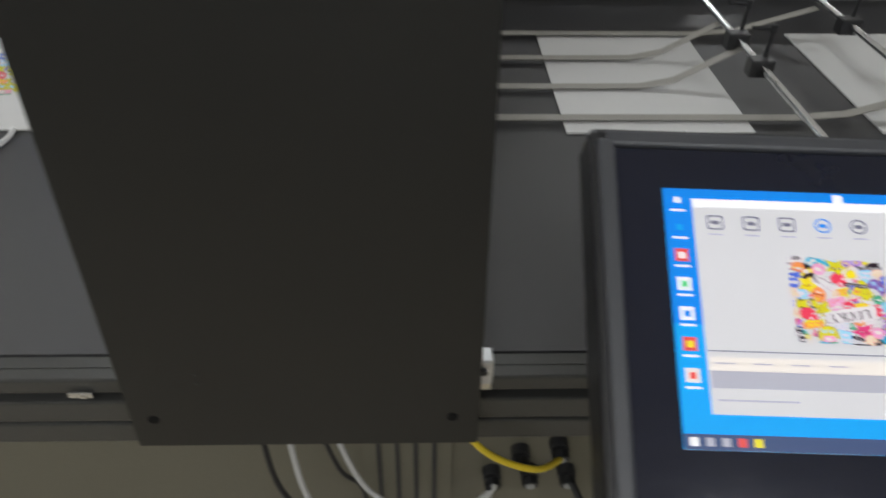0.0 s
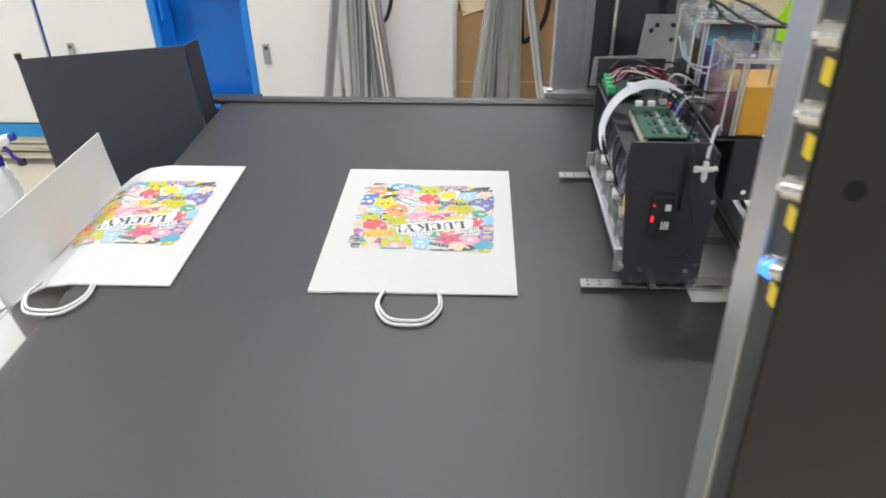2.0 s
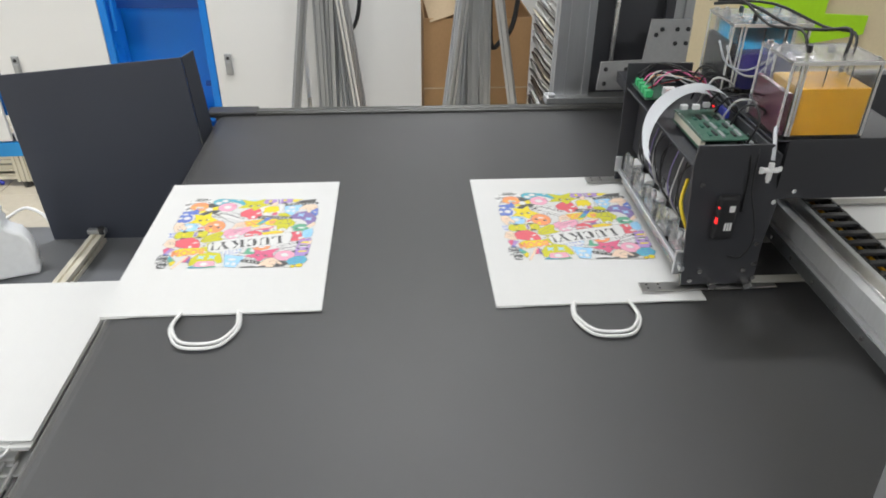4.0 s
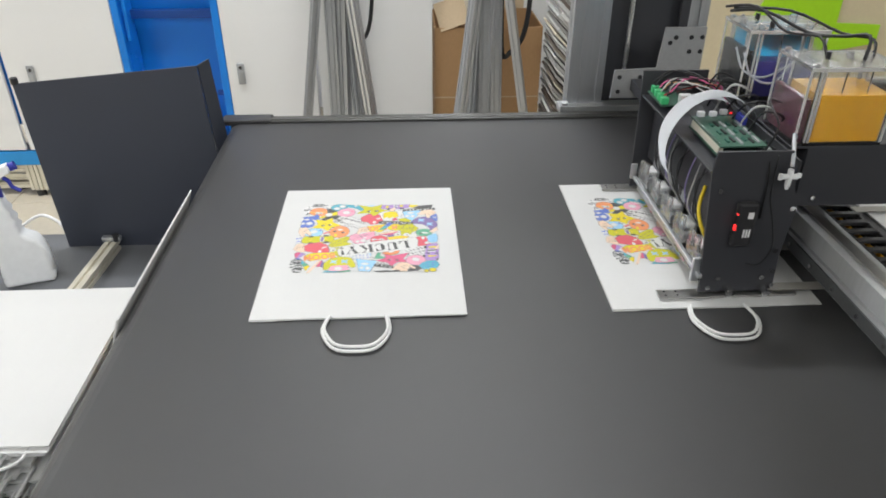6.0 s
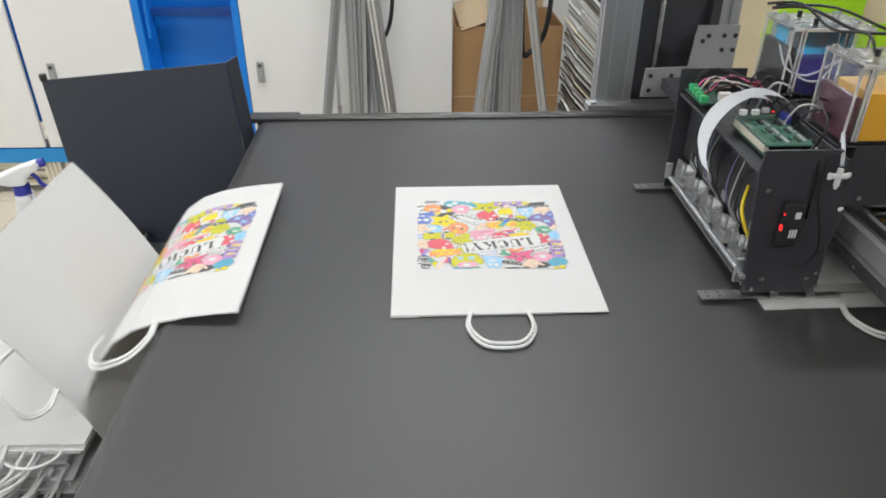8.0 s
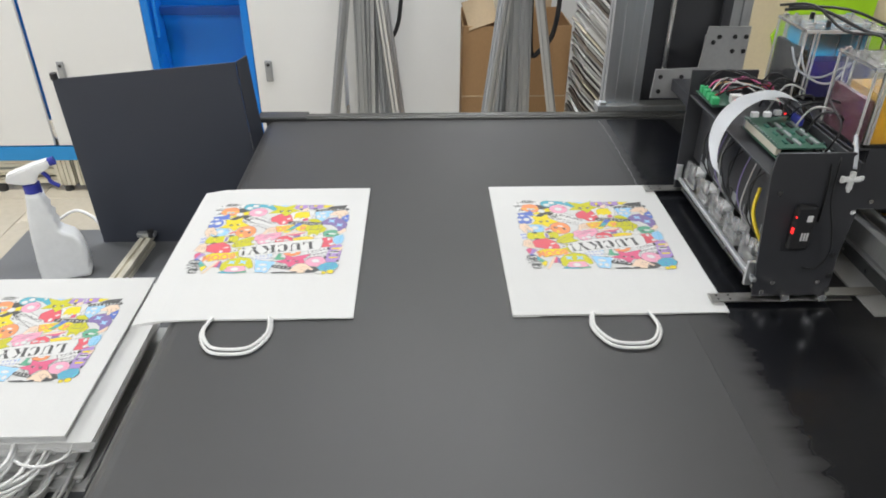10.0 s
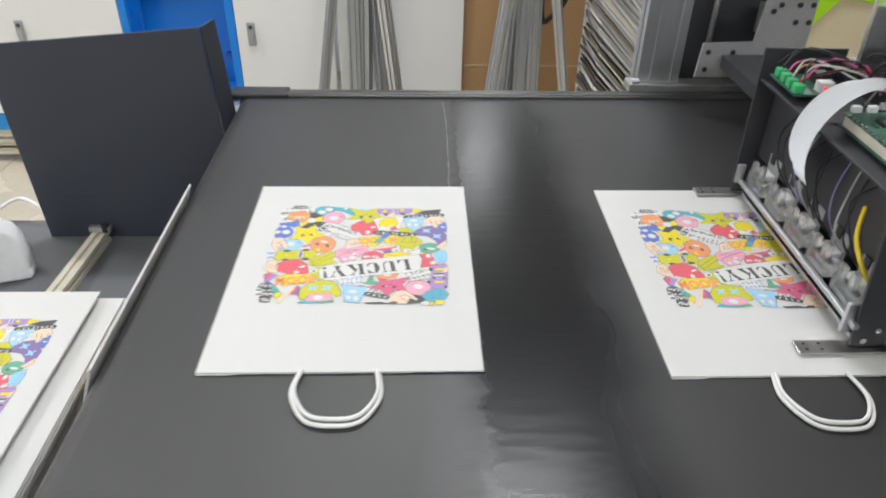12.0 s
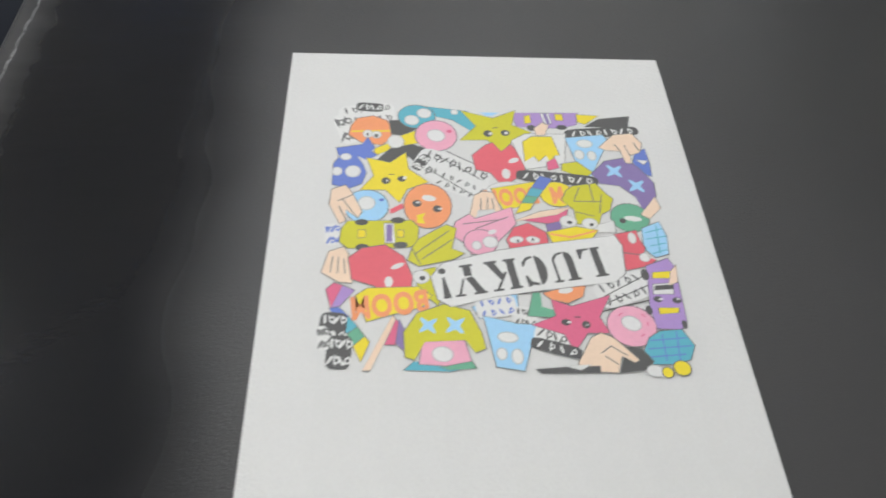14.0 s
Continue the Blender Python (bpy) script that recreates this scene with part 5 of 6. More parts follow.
    part("ribbon_plug", B((0.512, 1.035, 1.082), (0.006, 0.030, 0.012), 0.001), BLUEPL, t, "blue ribbon plug")
    # loose wires
    rnd = random.Random(4)
    inks = (WIRE_R, RUBBER, RUBBER, WIRE_P, RUBBER, GREYCABLE, RUBBER, CARTON, RUBBER, WIRE_P, GREYCABLE)
    for k in range(11):
        y = 1.14 + 0.09 * rnd.random()
        p0 = (0.430 + 0.01 * rnd.random(), y, 1.078)
        p1 = (0.455 + 0.03 * rnd.random(), y + 0.03 * rnd.random(), 1.086 + 0.018 * rnd.random())
        p2 = (0.500 + 0.03 * rnd.random(), y + 0.04 * rnd.random() - 0.05, 1.082 + 0.02 * rnd.random())
        p3 = (0.545, y - 0.04 + 0.05 * rnd.random(), 1.055)
        part("wire", tube(bmesh.new(), [p0, p1, p2, p3], 0.0013, 6), inks[k % len(inks)], t, smooth=True)
    for k in range(11):
        y = 0.93 + 0.020 * k + 0.01 * rnd.random()
        p0 = (0.448, y, 0.93)
        p1 = (0.434 - 0.006 * rnd.random(), y + 0.01, 0.955 + 0.01 * rnd.random())
        p2 = (0.438, y + 0.02 + 0.03 * rnd.random(), 0.995)
        p3 = (0.450, y + 0.03, 1.03)
        part("wire", tube(bmesh.new(), [p0, p1, p2, p3], 0.0012, 6), (RUBBER, RUBBER, GREYCABLE, WIRE_V, RUBBER)[k % 5], t, smooth=True)
    part("yellow_wire", tube(bmesh.new(), [(0.448, 0.905, 0.925), (0.432, 0.915, 0.95), (0.430, 0.94, 0.975), (0.445, 0.965, 1.0)], 0.0028, 8), YELLOWPL, t, smooth=True)
    for k in range(7):
        y = 1.0 + 0.03 * k
        part("wire", tube(bmesh.new(), [(0.505, y, 1.062), (0.515, y - 0.02, 1.10 + 0.015 * rnd.random()), (0.540, y - 0.03, 1.11), (0.560, y, 1.085)], 0.0018, 6), (RUBBER, GREYCABLE, RUBBER)[k % 3], t, smooth=True)
    part("wire", tube(bmesh.new(), [(0.49, 0.905, 1.058), (0.488, 0.885, 1.085), (0.492, 0.878, 1.05), (0.494, 0.878, 0.99)], 0.0016, 6), RUBBER, t, smooth=True)
    part("wire", tube(bmesh.new(), [(0.498, 0.93, 1.058), (0.50, 0.90, 1.12), (0.505, 0.95, 1.14), (0.55, 1.0, 1.12)], 0.0016, 6), RUBBER, t, smooth=True)
    # tank tray
    tray = part("tank_tray", B((0.655, 1.095, 1.0735), (0.220, 0.318, 0.004), 0.001), BLACKMETAL, t, "black folded tank tray")
    part("tray_front", B((0.668, 0.938, 1.025), (0.190, 0.004, 0.095), 0.001), BLACKMETAL, tray)
    part("tray_side", B((0.761, 1.10, 1.025), (0.004, 0.322, 0.095), 0.001), BLACKMETAL, tray)
    part("tray_side", B((0.574, 1.10, 1.0215), (0.004, 0.322, 0.094), 0.001), BLACKMETAL, tray)
    for x, z in ((0.745, 0.992), (0.752, 1.055), (0.600, 0.992)):
        part("screw", rod(bmesh.new(), (x, 0.9355, z), (x, 0.933, z), 0.004, 10), CHROME, t)
    part("tap", tap(), WHITEPL, t, "white plastic drain tap", smooth=False)
    part("tap_hose", tube(bmesh.new(), [(0.5155, 0.868, 1.075), (0.522, 0.885, 1.09), (0.540, 0.925, 1.098), (0.551, 0.938, 1.088)], 0.0028, 8), HOSE, t, "clear thin hose", smooth=True)
    for k in range(2):
        part("hose", tube(bmesh.new(), [(0.52, 1.09 + 0.03 * k, 1.17), (0.535, 1.08 + 0.03 * k, 1.135), (0.57, 1.075 + 0.03 * k, 1.125), (0.60, 1.08, 1.155), (0.62, 1.09, 1.15)], 0.0017, 8), HOSE, t, "clear thin hose", smooth=True)
    bm = bmesh.new()
    part("tank_cable", tube(bm, [(0.535, 1.20, 1.209), (0.57, 1.15, 1.219), (0.61, 1.08, 1.202), (0.635, 1.03, 1.209), (0.65, 0.99, 1.219), (0.640, 0.972, 1.188)], 0.0026, 8), RUBBER, t, "thick black cable loom", smooth=True)
    part("tank_cable", tube(bmesh.new(), [(0.54, 1.20, 1.214), (0.60, 1.13, 1.224), (0.65, 1.06, 1.206), (0.67, 1.01, 1.209), (0.66, 0.985, 1.188)], 0.0022, 8), RUBBER, t, smooth=True)
    part("tank_cable", tube(bmesh.new(), [(0.53, 1.21, 1.214), (0.56, 1.16, 1.224), (0.585, 1.10, 1.199), (0.60, 1.03, 1.209), (0.60, 1.00, 1.188)], 0.0022, 8), RUBBER, t, smooth=True)
    return t


def tap():
    bm = bmesh.new()
    rod(bm, (0.5155, 0.868, 1.040), (0.5155, 0.868, 1.075), 0.0055, 12)
    rod(bm, (0.501, 0.868, 1.060), (0.531, 0.868, 1.060), 0.0055, 12)
    box(bm, (0.498, 0.868, 1.060), (0.008, 0.006, 0.014), 0.002)
    box(bm, (0.534, 0.868, 1.062), (0.008, 0.006, 0.010), 0.002)
    rod(bm, (0.5155, 0.868, 1.034), (0.5155, 0.868, 1.042), 0.0035, 10)
    for v in bm.verts:
        v.co = Vector((0.5155, 0.868, 1.060)) + (v.co - Vector((0.5155, 0.868, 1.060))) * 0.72
    return bm


def ink_tank(x, y, z, w, d, h, fill, ink, label):
    """A clear box with thick walls and lid, part filled with ink."""
    t = thing("ink_tank", label, "ink tank", "ink tanks on the tray", at=pose(x, y, z))
    th = 0.003
    for name, c, s in (("wall", (0, -d / 2 + th / 2, h / 2), (w, th, h)), ("wall", (0, d / 2 - th / 2, h / 2), (w, th, h)), ("wall", (-w / 2 + th / 2, 0, h / 2), (th, d - 2 * th - 0.0004, h)), ("wall", (w / 2 - th / 2, 0, h / 2), (th, d - 2 * th - 0.0004, h))):
        part(name, B(c, s, 0.0006), TANKWALL, t, "clear acrylic wall").visible_shadow = False
    # hazy white strips stand in for light refracted at the clear edges
    for dx in (-1, 1):
        for dy in (-1, 1):
            part("corner_edge", B((dx * (w / 2 - 0.0005), dy * (d / 2 - 0.0005), h / 2), (0.0030, 0.0030, h - 0.002), 0.0006), TANKEDGE, t, "white strip for the gleam of the clear corner edge")
    part("lid_rim", B((0, -d / 2 - 0.0032, h + 0.003), (w + 0.004, 0.0018, 0.0054), 0.0004), TANKEDGE, t, "white strip for the gleam of the clear lid edge")
    part("lid", B((0, 0, h + 0.003), (w + 0.004, d + 0.004, 0.005), 0.001), TANKLID, t, "clear acrylic lid")
    part("base", B((0, 0, -0.002), (w + 0.002, d + 0.002, 0.004), 0.001), TANKWALL, t)
    part("ink", B((0, 0, h * fill / 2 + 0.001), (w - 2 * th - 0.001, d - 2 * th - 0.001, h * fill), 0.001), ink, t, "filled ink")
    for dx in (-1, 1):
        for dy in (-1, 1):
            part("bolt", rod(bmesh.new(), (dx * (w / 2 - 0.006), dy * (d / 2 - 0.006), h + 0.0056), (dx * (w / 2 - 0.006), dy * (d / 2 - 0.006), h + 0.0095), 0.003, 8), CHROME, t)
    if w > 0.05:
        for dx in (-0.17, 0.17):
            part("divider", B((dx * w, -d * 0.08, h * 0.62), (0.0025, d * 0.62, h * 0.68), 0.0004), TANKWALL, t, "clear inner wall").visible_shadow = False
        part("float_pipe", rod(bmesh.new(), (0.3 * w, 0.1 * d, h * 0.4), (0.3 * w, 0.1 * d, h + 0.012), 0.006, 12), TANKWALL, t, "clear float pipe")
        part("fitting", rod(bmesh.new(), (-0.3 * w, 0, h + 0.0056), (-0.3 * w, 0, h + 0.016), 0.004, 10), BLACKPL, t, "black hose fitting")
    part("inlet", rod(bmesh.new(), (0, 0, h + 0.0056), (0, 0, h + 0.014), 0.005, 12), SMOKE, t)
    return t


PCBDARK = mat("dark_green_chip", (0.03, 0.12, 0.09), 0.4, vary=0.1)
WIRE_R = mat("red_wire", (0.55, 0.03, 0.04), 0.5, vary=0.05)
WIRE_P = mat("pink_wire", (0.65, 0.12, 0.30), 0.5, vary=0.05)
WIRE_V = mat("violet_grey_wire", (0.22, 0.18, 0.36), 0.5, vary=0.05)
RIBBON = mat("white_ribbon", (0.80, 0.82, 0.85), 0.35, vary=0.05, grain=300)
HOSE = mat("clear_hose", (0.72, 0.75, 0.80), 0.2, vary=0.03, trans=0.4)
TANKEDGE = mat("edge_gleam_acrylic", (0.86, 0.86, 0.84), 0.3, vary=0.06, grain=200, trans=0.55, ior=1.4)
TANKLID = mat("hazy_acrylic_lid", (0.90, 0.90, 0.90), 0.14, vary=0.03, trans=0.97, ior=1.25)
TANKWALL = mat("clear_tank_acrylic", (0.95, 0.96, 0.96), 0.07, vary=0, trans=0.985, ior=1.2)
head()
ink_tank(0.6225, 0.979, 1.0795, 0.109, 0.086, 0.106, 0.66, INK_Y, "clear ink tank half full of orange-yellow ink")
ink_tank(0.5565, 0.986, 1.0795, 0.016, 0.098, 0.106, 0.60, INK_M, "narrow clear ink tank with dark magenta ink")
ink_tank(0.6225, 1.213, 1.0795, 0.109, 0.056, 0.106, 0.93, INK_C, "clear ink tank with bright cyan ink")
ink_tank(0.6225, 1.157, 1.0795, 0.109, 0.040, 0.106, 0.56, INK_B, "clear ink tank with dark blue ink")
ink_tank(0.5565, 1.190, 1.0795, 0.016, 0.100, 0.106, 0.72, INK_K, "narrow clear ink tank with black ink")


# ---- cross beam with cable chain ----
def beam():
    t = thing("cross_beam", "dark grey slotted cross beam over the belt", "beam")
    part("profile", profile_bar(bmesh.new(), (0.640, 0.396, 0.905), (0.640, 1.60, 0.905), (0.046, 0.066), 1), BEAMSILVER, t, "grey anodised slotted profile")
    part("slide_rail", B((0.640, 1.0, 0.9405), (0.018, 1.18, 0.005), 0.001), STEEL, t, "bright slide rail")
    part("front_strip", B((0.6155, 1.0, 0.885), (0.003, 1.19, 0.020), 0.0005), BEAMGREY, t)
    for k in range(8):
        part("bolt", rod(bmesh.new(), (0.6140, 0.511 + 0.0665 * k, 0.885), (0.6115, 0.511 + 0.0665 * k, 0.885), 0.0035, 8), CHROME, t)
    c = thing("cable_chain", "black plastic cable chain beside the beam", "cable chain")
    part("tray", B((0.702, 0.95, 0.899), (0.062, 1.06, 0.004), 0.001), BLACKMETAL, c)
    for k in range(22):
        y = 0.46 + 0.0285 * k
        l = part("link", B((0.702, y, 0.925), (0.050, 0.011, 0.006), 0.001), BLACKPL, c)
        for dx in (-0.0235, 0.0235):
            part("cheek", B((0.702 + dx, y + 0.005, 0.915), (0.005, 0.026, 0.026), 0.001), BLACKPL, l)
    for dx, m in ((-0.010, YELLOWPL), (0.004, INK_Y), (0.012, RUBBER)):
        part("inner_cable", tube(bmesh.new(), [(0.702 + dx, 0.45, 0.912), (0.702 + dx, 0.75, 0.912), (0.702 + dx, 1.09, 0.912)], 0.003, 8), m, c, smooth=True)


BEAMSILVER = mat("grey_anodised_beam", (0.58, 0.59, 0.60), 0.33, metal=0.3, vary=0.08, grain=200, bump=0.05, stretch=(1, 1, 0.05))
BEAMGREY = mat("dark_anodised_beam", (0.17, 0.175, 0.18), 0.35, metal=0.6, vary=0.08, grain=200, bump=0.05)
beam()


# ---- gantry at the back ----
def gantry():
    t = thing("gantry_post", "tall slotted aluminium gantry post with lead screw", "gantry")
    part("post", profile_bar(bmesh.new(), (0.434, 1.735, 0.857), (0.434, 1.735, 2.1), (0.088, 0.05), 2, groove=0.010), ALU, t, "slotted aluminium post")
    part("post", profile_bar(bmesh.new(), (0.685, 1.735, 0.857), (0.685, 1.735, 2.1), (0.055, 0.05), 1, groove=0.012), ALUDULL, t, "slotted aluminium post")
    part("back_panel", B((0.568, 1.745, 1.478), (0.176, 0.006, 1.24), 0.001), BLACKMETAL, t, "black back panel")
    bm = bmesh.new()
    rod(bm, (0.530, 1.722, 0.93), (0.530, 1.722, 2.05), 0.0055, 10)
    for k in range(110):
        rod(bm, (0.530, 1.722, 0.935 + 0.010 * k), (0.530, 1.722, 0.940 + 0.010 * k), 0.0075, 10)
    part("lead_screw", bm, CHROME, t, "bright lead screw")
    part("slide", B((0.655, 1.715, 1.30), (0.022, 0.012, 0.80), 0.001), BLACKMETAL, t, "dark slide rail")
    part("foot", B((0.50, 1.712, 0.860), (0.26, 0.044, 0.020), 0.002), ALUDULL, t, "aluminium foot plate")
    part("foot_block", B((0.384, 1.700, 0.874), (0.016, 0.016, 0.008), 0.002), ALU, t)
    b = thing("head_bracket", "grey stepped steel bracket plate with screw holes", "bracket")
    bm = bmesh.new()
    plate(bm, [(0.466, 0.922), (0.668, 0.922), (0.668, 1.084), (0.574, 1.084), (0.566, 0.992), (0.470, 0.988)], "y", 1.596, 1.602)
    part("plate", bm, BRACKET, b)
    # the plate's screw holes, drawn as black discs with shade as colour
    for x, z in ((0.482, 0.972), (0.482, 0.938), (0.530, 0.972), (0.530, 0.938), (0.600, 1.062), (0.635, 1.062), (0.660, 1.062), (0.635, 1.030), (0.660, 1.030), (0.588, 1.050)):
        part("screw", rod(bmesh.new(), (x, 1.5955, z), (x, 1.594, z), 0.0052, 10), BLACKPL, b)
    part("spacer", B((0.640, 1.655, 1.01), (0.06, 0.104, 0.06), 0.003), ALUDULL, b)
    a = thing("carriage_arm", "black folded arm from the bracket to the head", "carriage arm")
    part("arm", B((0.560, 1.425, 0.965), (0.10, 0.340, 0.006), 0.001), BLACKMETAL, a)
    part("side", B((0.512, 1.425, 0.955), (0.004, 0.338, 0.024), 0.001), BLACKMETAL, a)


BRACKET = mat("grey_painted_steel", (0.36, 0.36, 0.36), 0.45, metal=0.3, vary=0.08, grain=150, bump=0.08)
gantry()


# ---- background: cabinets, leaning bars, carton, boards ----
def cabinets():
    t = thing("cabinet_row", "long white steel cabinet with blue recess and stripe", "cabinet")
    y = 3.02
    part("back", B((-1.55, 3.42, 1.10), (1.5, 0.02, 1.8), 0.002), BLUE, t)
    for x0, x1 in ((-2.30, -1.695), (-1.675, -1.195), (-0.765, -0.395), (-0.380, 0.10)):
        d = part("door", B(((x0 + x1) / 2, y, 1.11), (x1 - x0, 0.02, 1.76), 0.003), WHITEPAINT, t, "white cabinet door")
    for x, z in ((-1.573, 0.560), (-0.709, 0.560)):
        h = part("door_handle", B((x, y - 0.014, z), (0.030, 0.008, 0.090), 0.003), GREYPL, t, "grey flush handle")
        part("handle_lever", B((x, y - 0.020, z - 0.012), (0.018, 0.006, 0.050), 0.002), ALUDULL, h)
        part("key_hole", rod(bmesh.new(), (x, y - 0.0185, z + 0.028), (x, y - 0.020, z + 0.028), 0.007, 12), BLACKPL, h)
    part("recess_panel", B((-1.0, 3.20, 1.10), (0.42, 0.01, 1.78), 0.002), BLUE, t, "deep blue recessed panel")
    part("recess_frame", B((-1.178, 3.09, 1.10), (0.030, 0.16, 1.78), 0.003), BLUE, t)
    part("recess_frame", B((-0.782, 3.09, 1.10), (0.030, 0.16, 1.78), 0.003), BLUE, t)
    part("recess_rail", B((-1.0, 3.15, 0.78), (0.36, 0.03, 0.035), 0.003), BLUEDARK, t)
    part("recess_floor", B((-1.0, 3.12, 0.30), (0.36, 0.12, 0.02), 0.003), BLUE, t)
    part("hinge", rod(bmesh.new(), (-1.148, 3.03, 0.70), (-1.133, 3.03, 1.2), 0.008), BLUE, t)
    part("lock", B((-0.835, 3.13, 0.44), (0.03, 0.02, 0.02), 0.003), BLUEDARK, t)
    part("stripe", B((-1.75, y + 0.002, 0.190), (1.14, 0.022, 0.065), 0.003), STRIPE, t, "bright blue stripe")
    part("white_base", B((-0.50, y + 0.10, 0.13), (1.40, 0.02, 0.20), 0.003), WHITEPAINT, t)
    for z in (0.135, 0.085, 0.055):
        part("frame_bar", profile_bar(bmesh.new(), (-2.3, y + 0.03, z), (-1.72, y + 0.03, z), (0.026, 0.04), 1), IVORY, t, "ivory slotted aluminium bar")
    for x in (-1.715, -1.675, -1.62, -1.575):
        part("frame_post", profile_bar(bmesh.new(), (x, y + 0.02, 0.03), (x, y + 0.02, 0.155), (0.036, 0.04), 1), IVORY, t, "ivory slotted aluminium post")
    for x in (-2.0, -1.70, -1.60):
        part("foot", rod(bmesh.new(), (x, y + 0.02, 0.0), (x, y + 0.02, 0.032), 0.020, 14), BLACKPL, t)
    # grey sheet set in for the shade behind the base frame
    part("inner_shade_sheet", B((-1.9, y + 0.25, 0.08), (0.8, 0.02, 0.16)), GREYPL, t)


BLUEDARK = mat("dark_blue_paint", (0.010, 0.07, 0.30), 0.4, vary=0.06)
STRIPE = mat("bright_blue_stripe", (0.02, 0.26, 0.62), 0.4, vary=0.04)
cabinets()


def leaning(x0, z0, x1, z1, y, size, material, slots=2):
    """A slotted bar standing on the floor, seen to lean from (x0, z0) up to (x1, z1)."""
    k = (x1 - x0) / (z1 - z0)
    a = (x0 - k * z0, y - 0.06, 0.0)
    b = (x0 + k * (1.75 - z0), y + 0.05, 1.75)
    t = profile_bar(bmesh.new(), a, b, size, slots, groove=0.008, depth=0.006)
    tagged(part("aluminium_bar", t, material), "slotted aluminium bar leaning against the cabinet", "aluminium bar", "leaning aluminium bars")


leaning(-0.429, 0.399, -0.358, 0.868, 2.89, (0.035, 0.03), ALUDULL, 1)
leaning(-0.309, 0.399, -0.304, 0.868, 2.92, (0.043, 0.03), ALUDULL, 2)
leaning(-0.270, 0.399, -0.257, 0.868, 2.92, (0.037, 0.03), ALUDULL, 1)
leaning(-0.207, 0.399, -0.229, 0.868, 2.93, (0.051, 0.03), GREYPL, 2)
leaning(-0.156, 0.399, -0.211, 0.868, 2.87, (0.045, 0.03), ALU, 2)
leaning(0.202, 0.399, 0.260, 0.868, 2.87, (0.047, 0.03), ALU, 2)
leaning(0.258, 0.399, 0.282, 0.868, 2.94, (0.049, 0.03), GREYPL, 2)
leaning(0.309, 0.399, 0.307, 0.868, 2.92, (0.045, 0.03), ALUDULL, 2)
leaning(0.358, 0.399, 0.348, 0.868, 2.92, (0.049, 0.03), ALU, 2)
leaning(0.480, 0.399, 0.401, 0.868, 2.88, (0.039, 0.03), ALU, 2)
cable([(-0.175, 2.96, 1.3), (-0.140, 2.95, 1.0), (-0.150, 2.94, 0.80), (-0.185, 2.93, 0.72), (-0.205, 2.94, 0.80), (-0.20, 2.95, 1.2)], 0.008, RUBBER, "black cable hanging over the bars")
cable([(0.45, 2.96, 1.3), (0.49, 2.95, 0.95), (0.475, 2.94, 0.74), (0.42, 2.93, 0.66), (0.385, 2.93, 0.66), (0.375, 2.94, 0.9)], 0.010, RUBBER, "black cable hanging over the bars")


def carton():
    t = thing("cardboard_box", "open brown cardboard box on the floor", "cardboard box", at=pose(0.345, 3.26, 0))
    w, d, h = 0.46, 0.36, 0.725
    for c, s in (((0, -d / 2, h / 2), (w, 0.006, h)), ((0, d / 2, h / 2), (w, 0.006, h)), ((-w / 2, 0, h / 2), (0.006, d - 0.008, h)), ((w / 2, 0, h / 2), (0.006, d - 0.008, h)), ((0, 0, 0.006), (w - 0.01, d - 0.01, 0.008))):
        part("wall", B(c, s, 0.001), CARTON, t)
    part("flap", B((-w / 2 + 0.07, -d / 2 + 0.02, h + 0.055), (0.13, 0.004, 0.12), 0.001, turn=Matrix.Rotation(radians(-18), 3, "Y") @ Matrix.Rotation(radians(-25), 3, "X")), CARTONPALE, t, "pale folded flap")
    part("flap", B((0.05, d / 2, h + 0.08), (0.30, 0.004, 0.16), 0.001), CARTONPALE, t, "pale folded flap")
    part("tape", B((0, -d / 2 - 0.0045, 0.42), (w + 0.004, 0.002, 0.006)), CARTONPALE, t)
    part("paper_roll", rod(bmesh.new(), (-0.08, 0.05, 0.70), (-0.10, 0.10, 1.05), 0.09, 20), CREAMPAPER, t, "cream paper roll")


CARTONPALE = mat("pale_cardboard", (0.56, 0.43, 0.28), 0.8, vary=0.08, grain=120, bump=0.1)
CREAMPAPER = mat("cream_paper", (0.74, 0.68, 0.55), 0.7, vary=0.05, grain=120, bump=0.08)
carton()


def board_stack():
    rnd = random.Random(9)
    t = thing("board_stack", "tall stack of folded white and grey boards", "board stack", at=pose(0.68, 3.02, 0))
    for k in range(62):
        z = 0.10 + 0.0185 * k
        s = part("board", B((0.014 * rnd.random(), 0.03 * rnd.random(), z), (0.215 + 0.02 * rnd.random(), 0.28, 0.006 + 0.006 * rnd.random()), 0.001, turn=Matrix.Rotation(radians(44 + 2.5 * rnd.random()), 3, "Y")), (WHITEPAINT, GREYBOARD, WHITEPAINT, GREYBOARD, CREAMPAPER, WHITEPAINT, TAUPE)[rnd.randrange(7)], t)
    part("support", B((0.0, 0, 0.013), (0.22, 0.30, 0.024), 0.002), CARTON, t)


TAUPE = mat("taupe_board", (0.25, 0.21, 0.18), 0.7, vary=0.08)
GREYBOARD = mat("grey_board", (0.42, 0.41, 0.40), 0.7, vary=0.08)
board_stack()


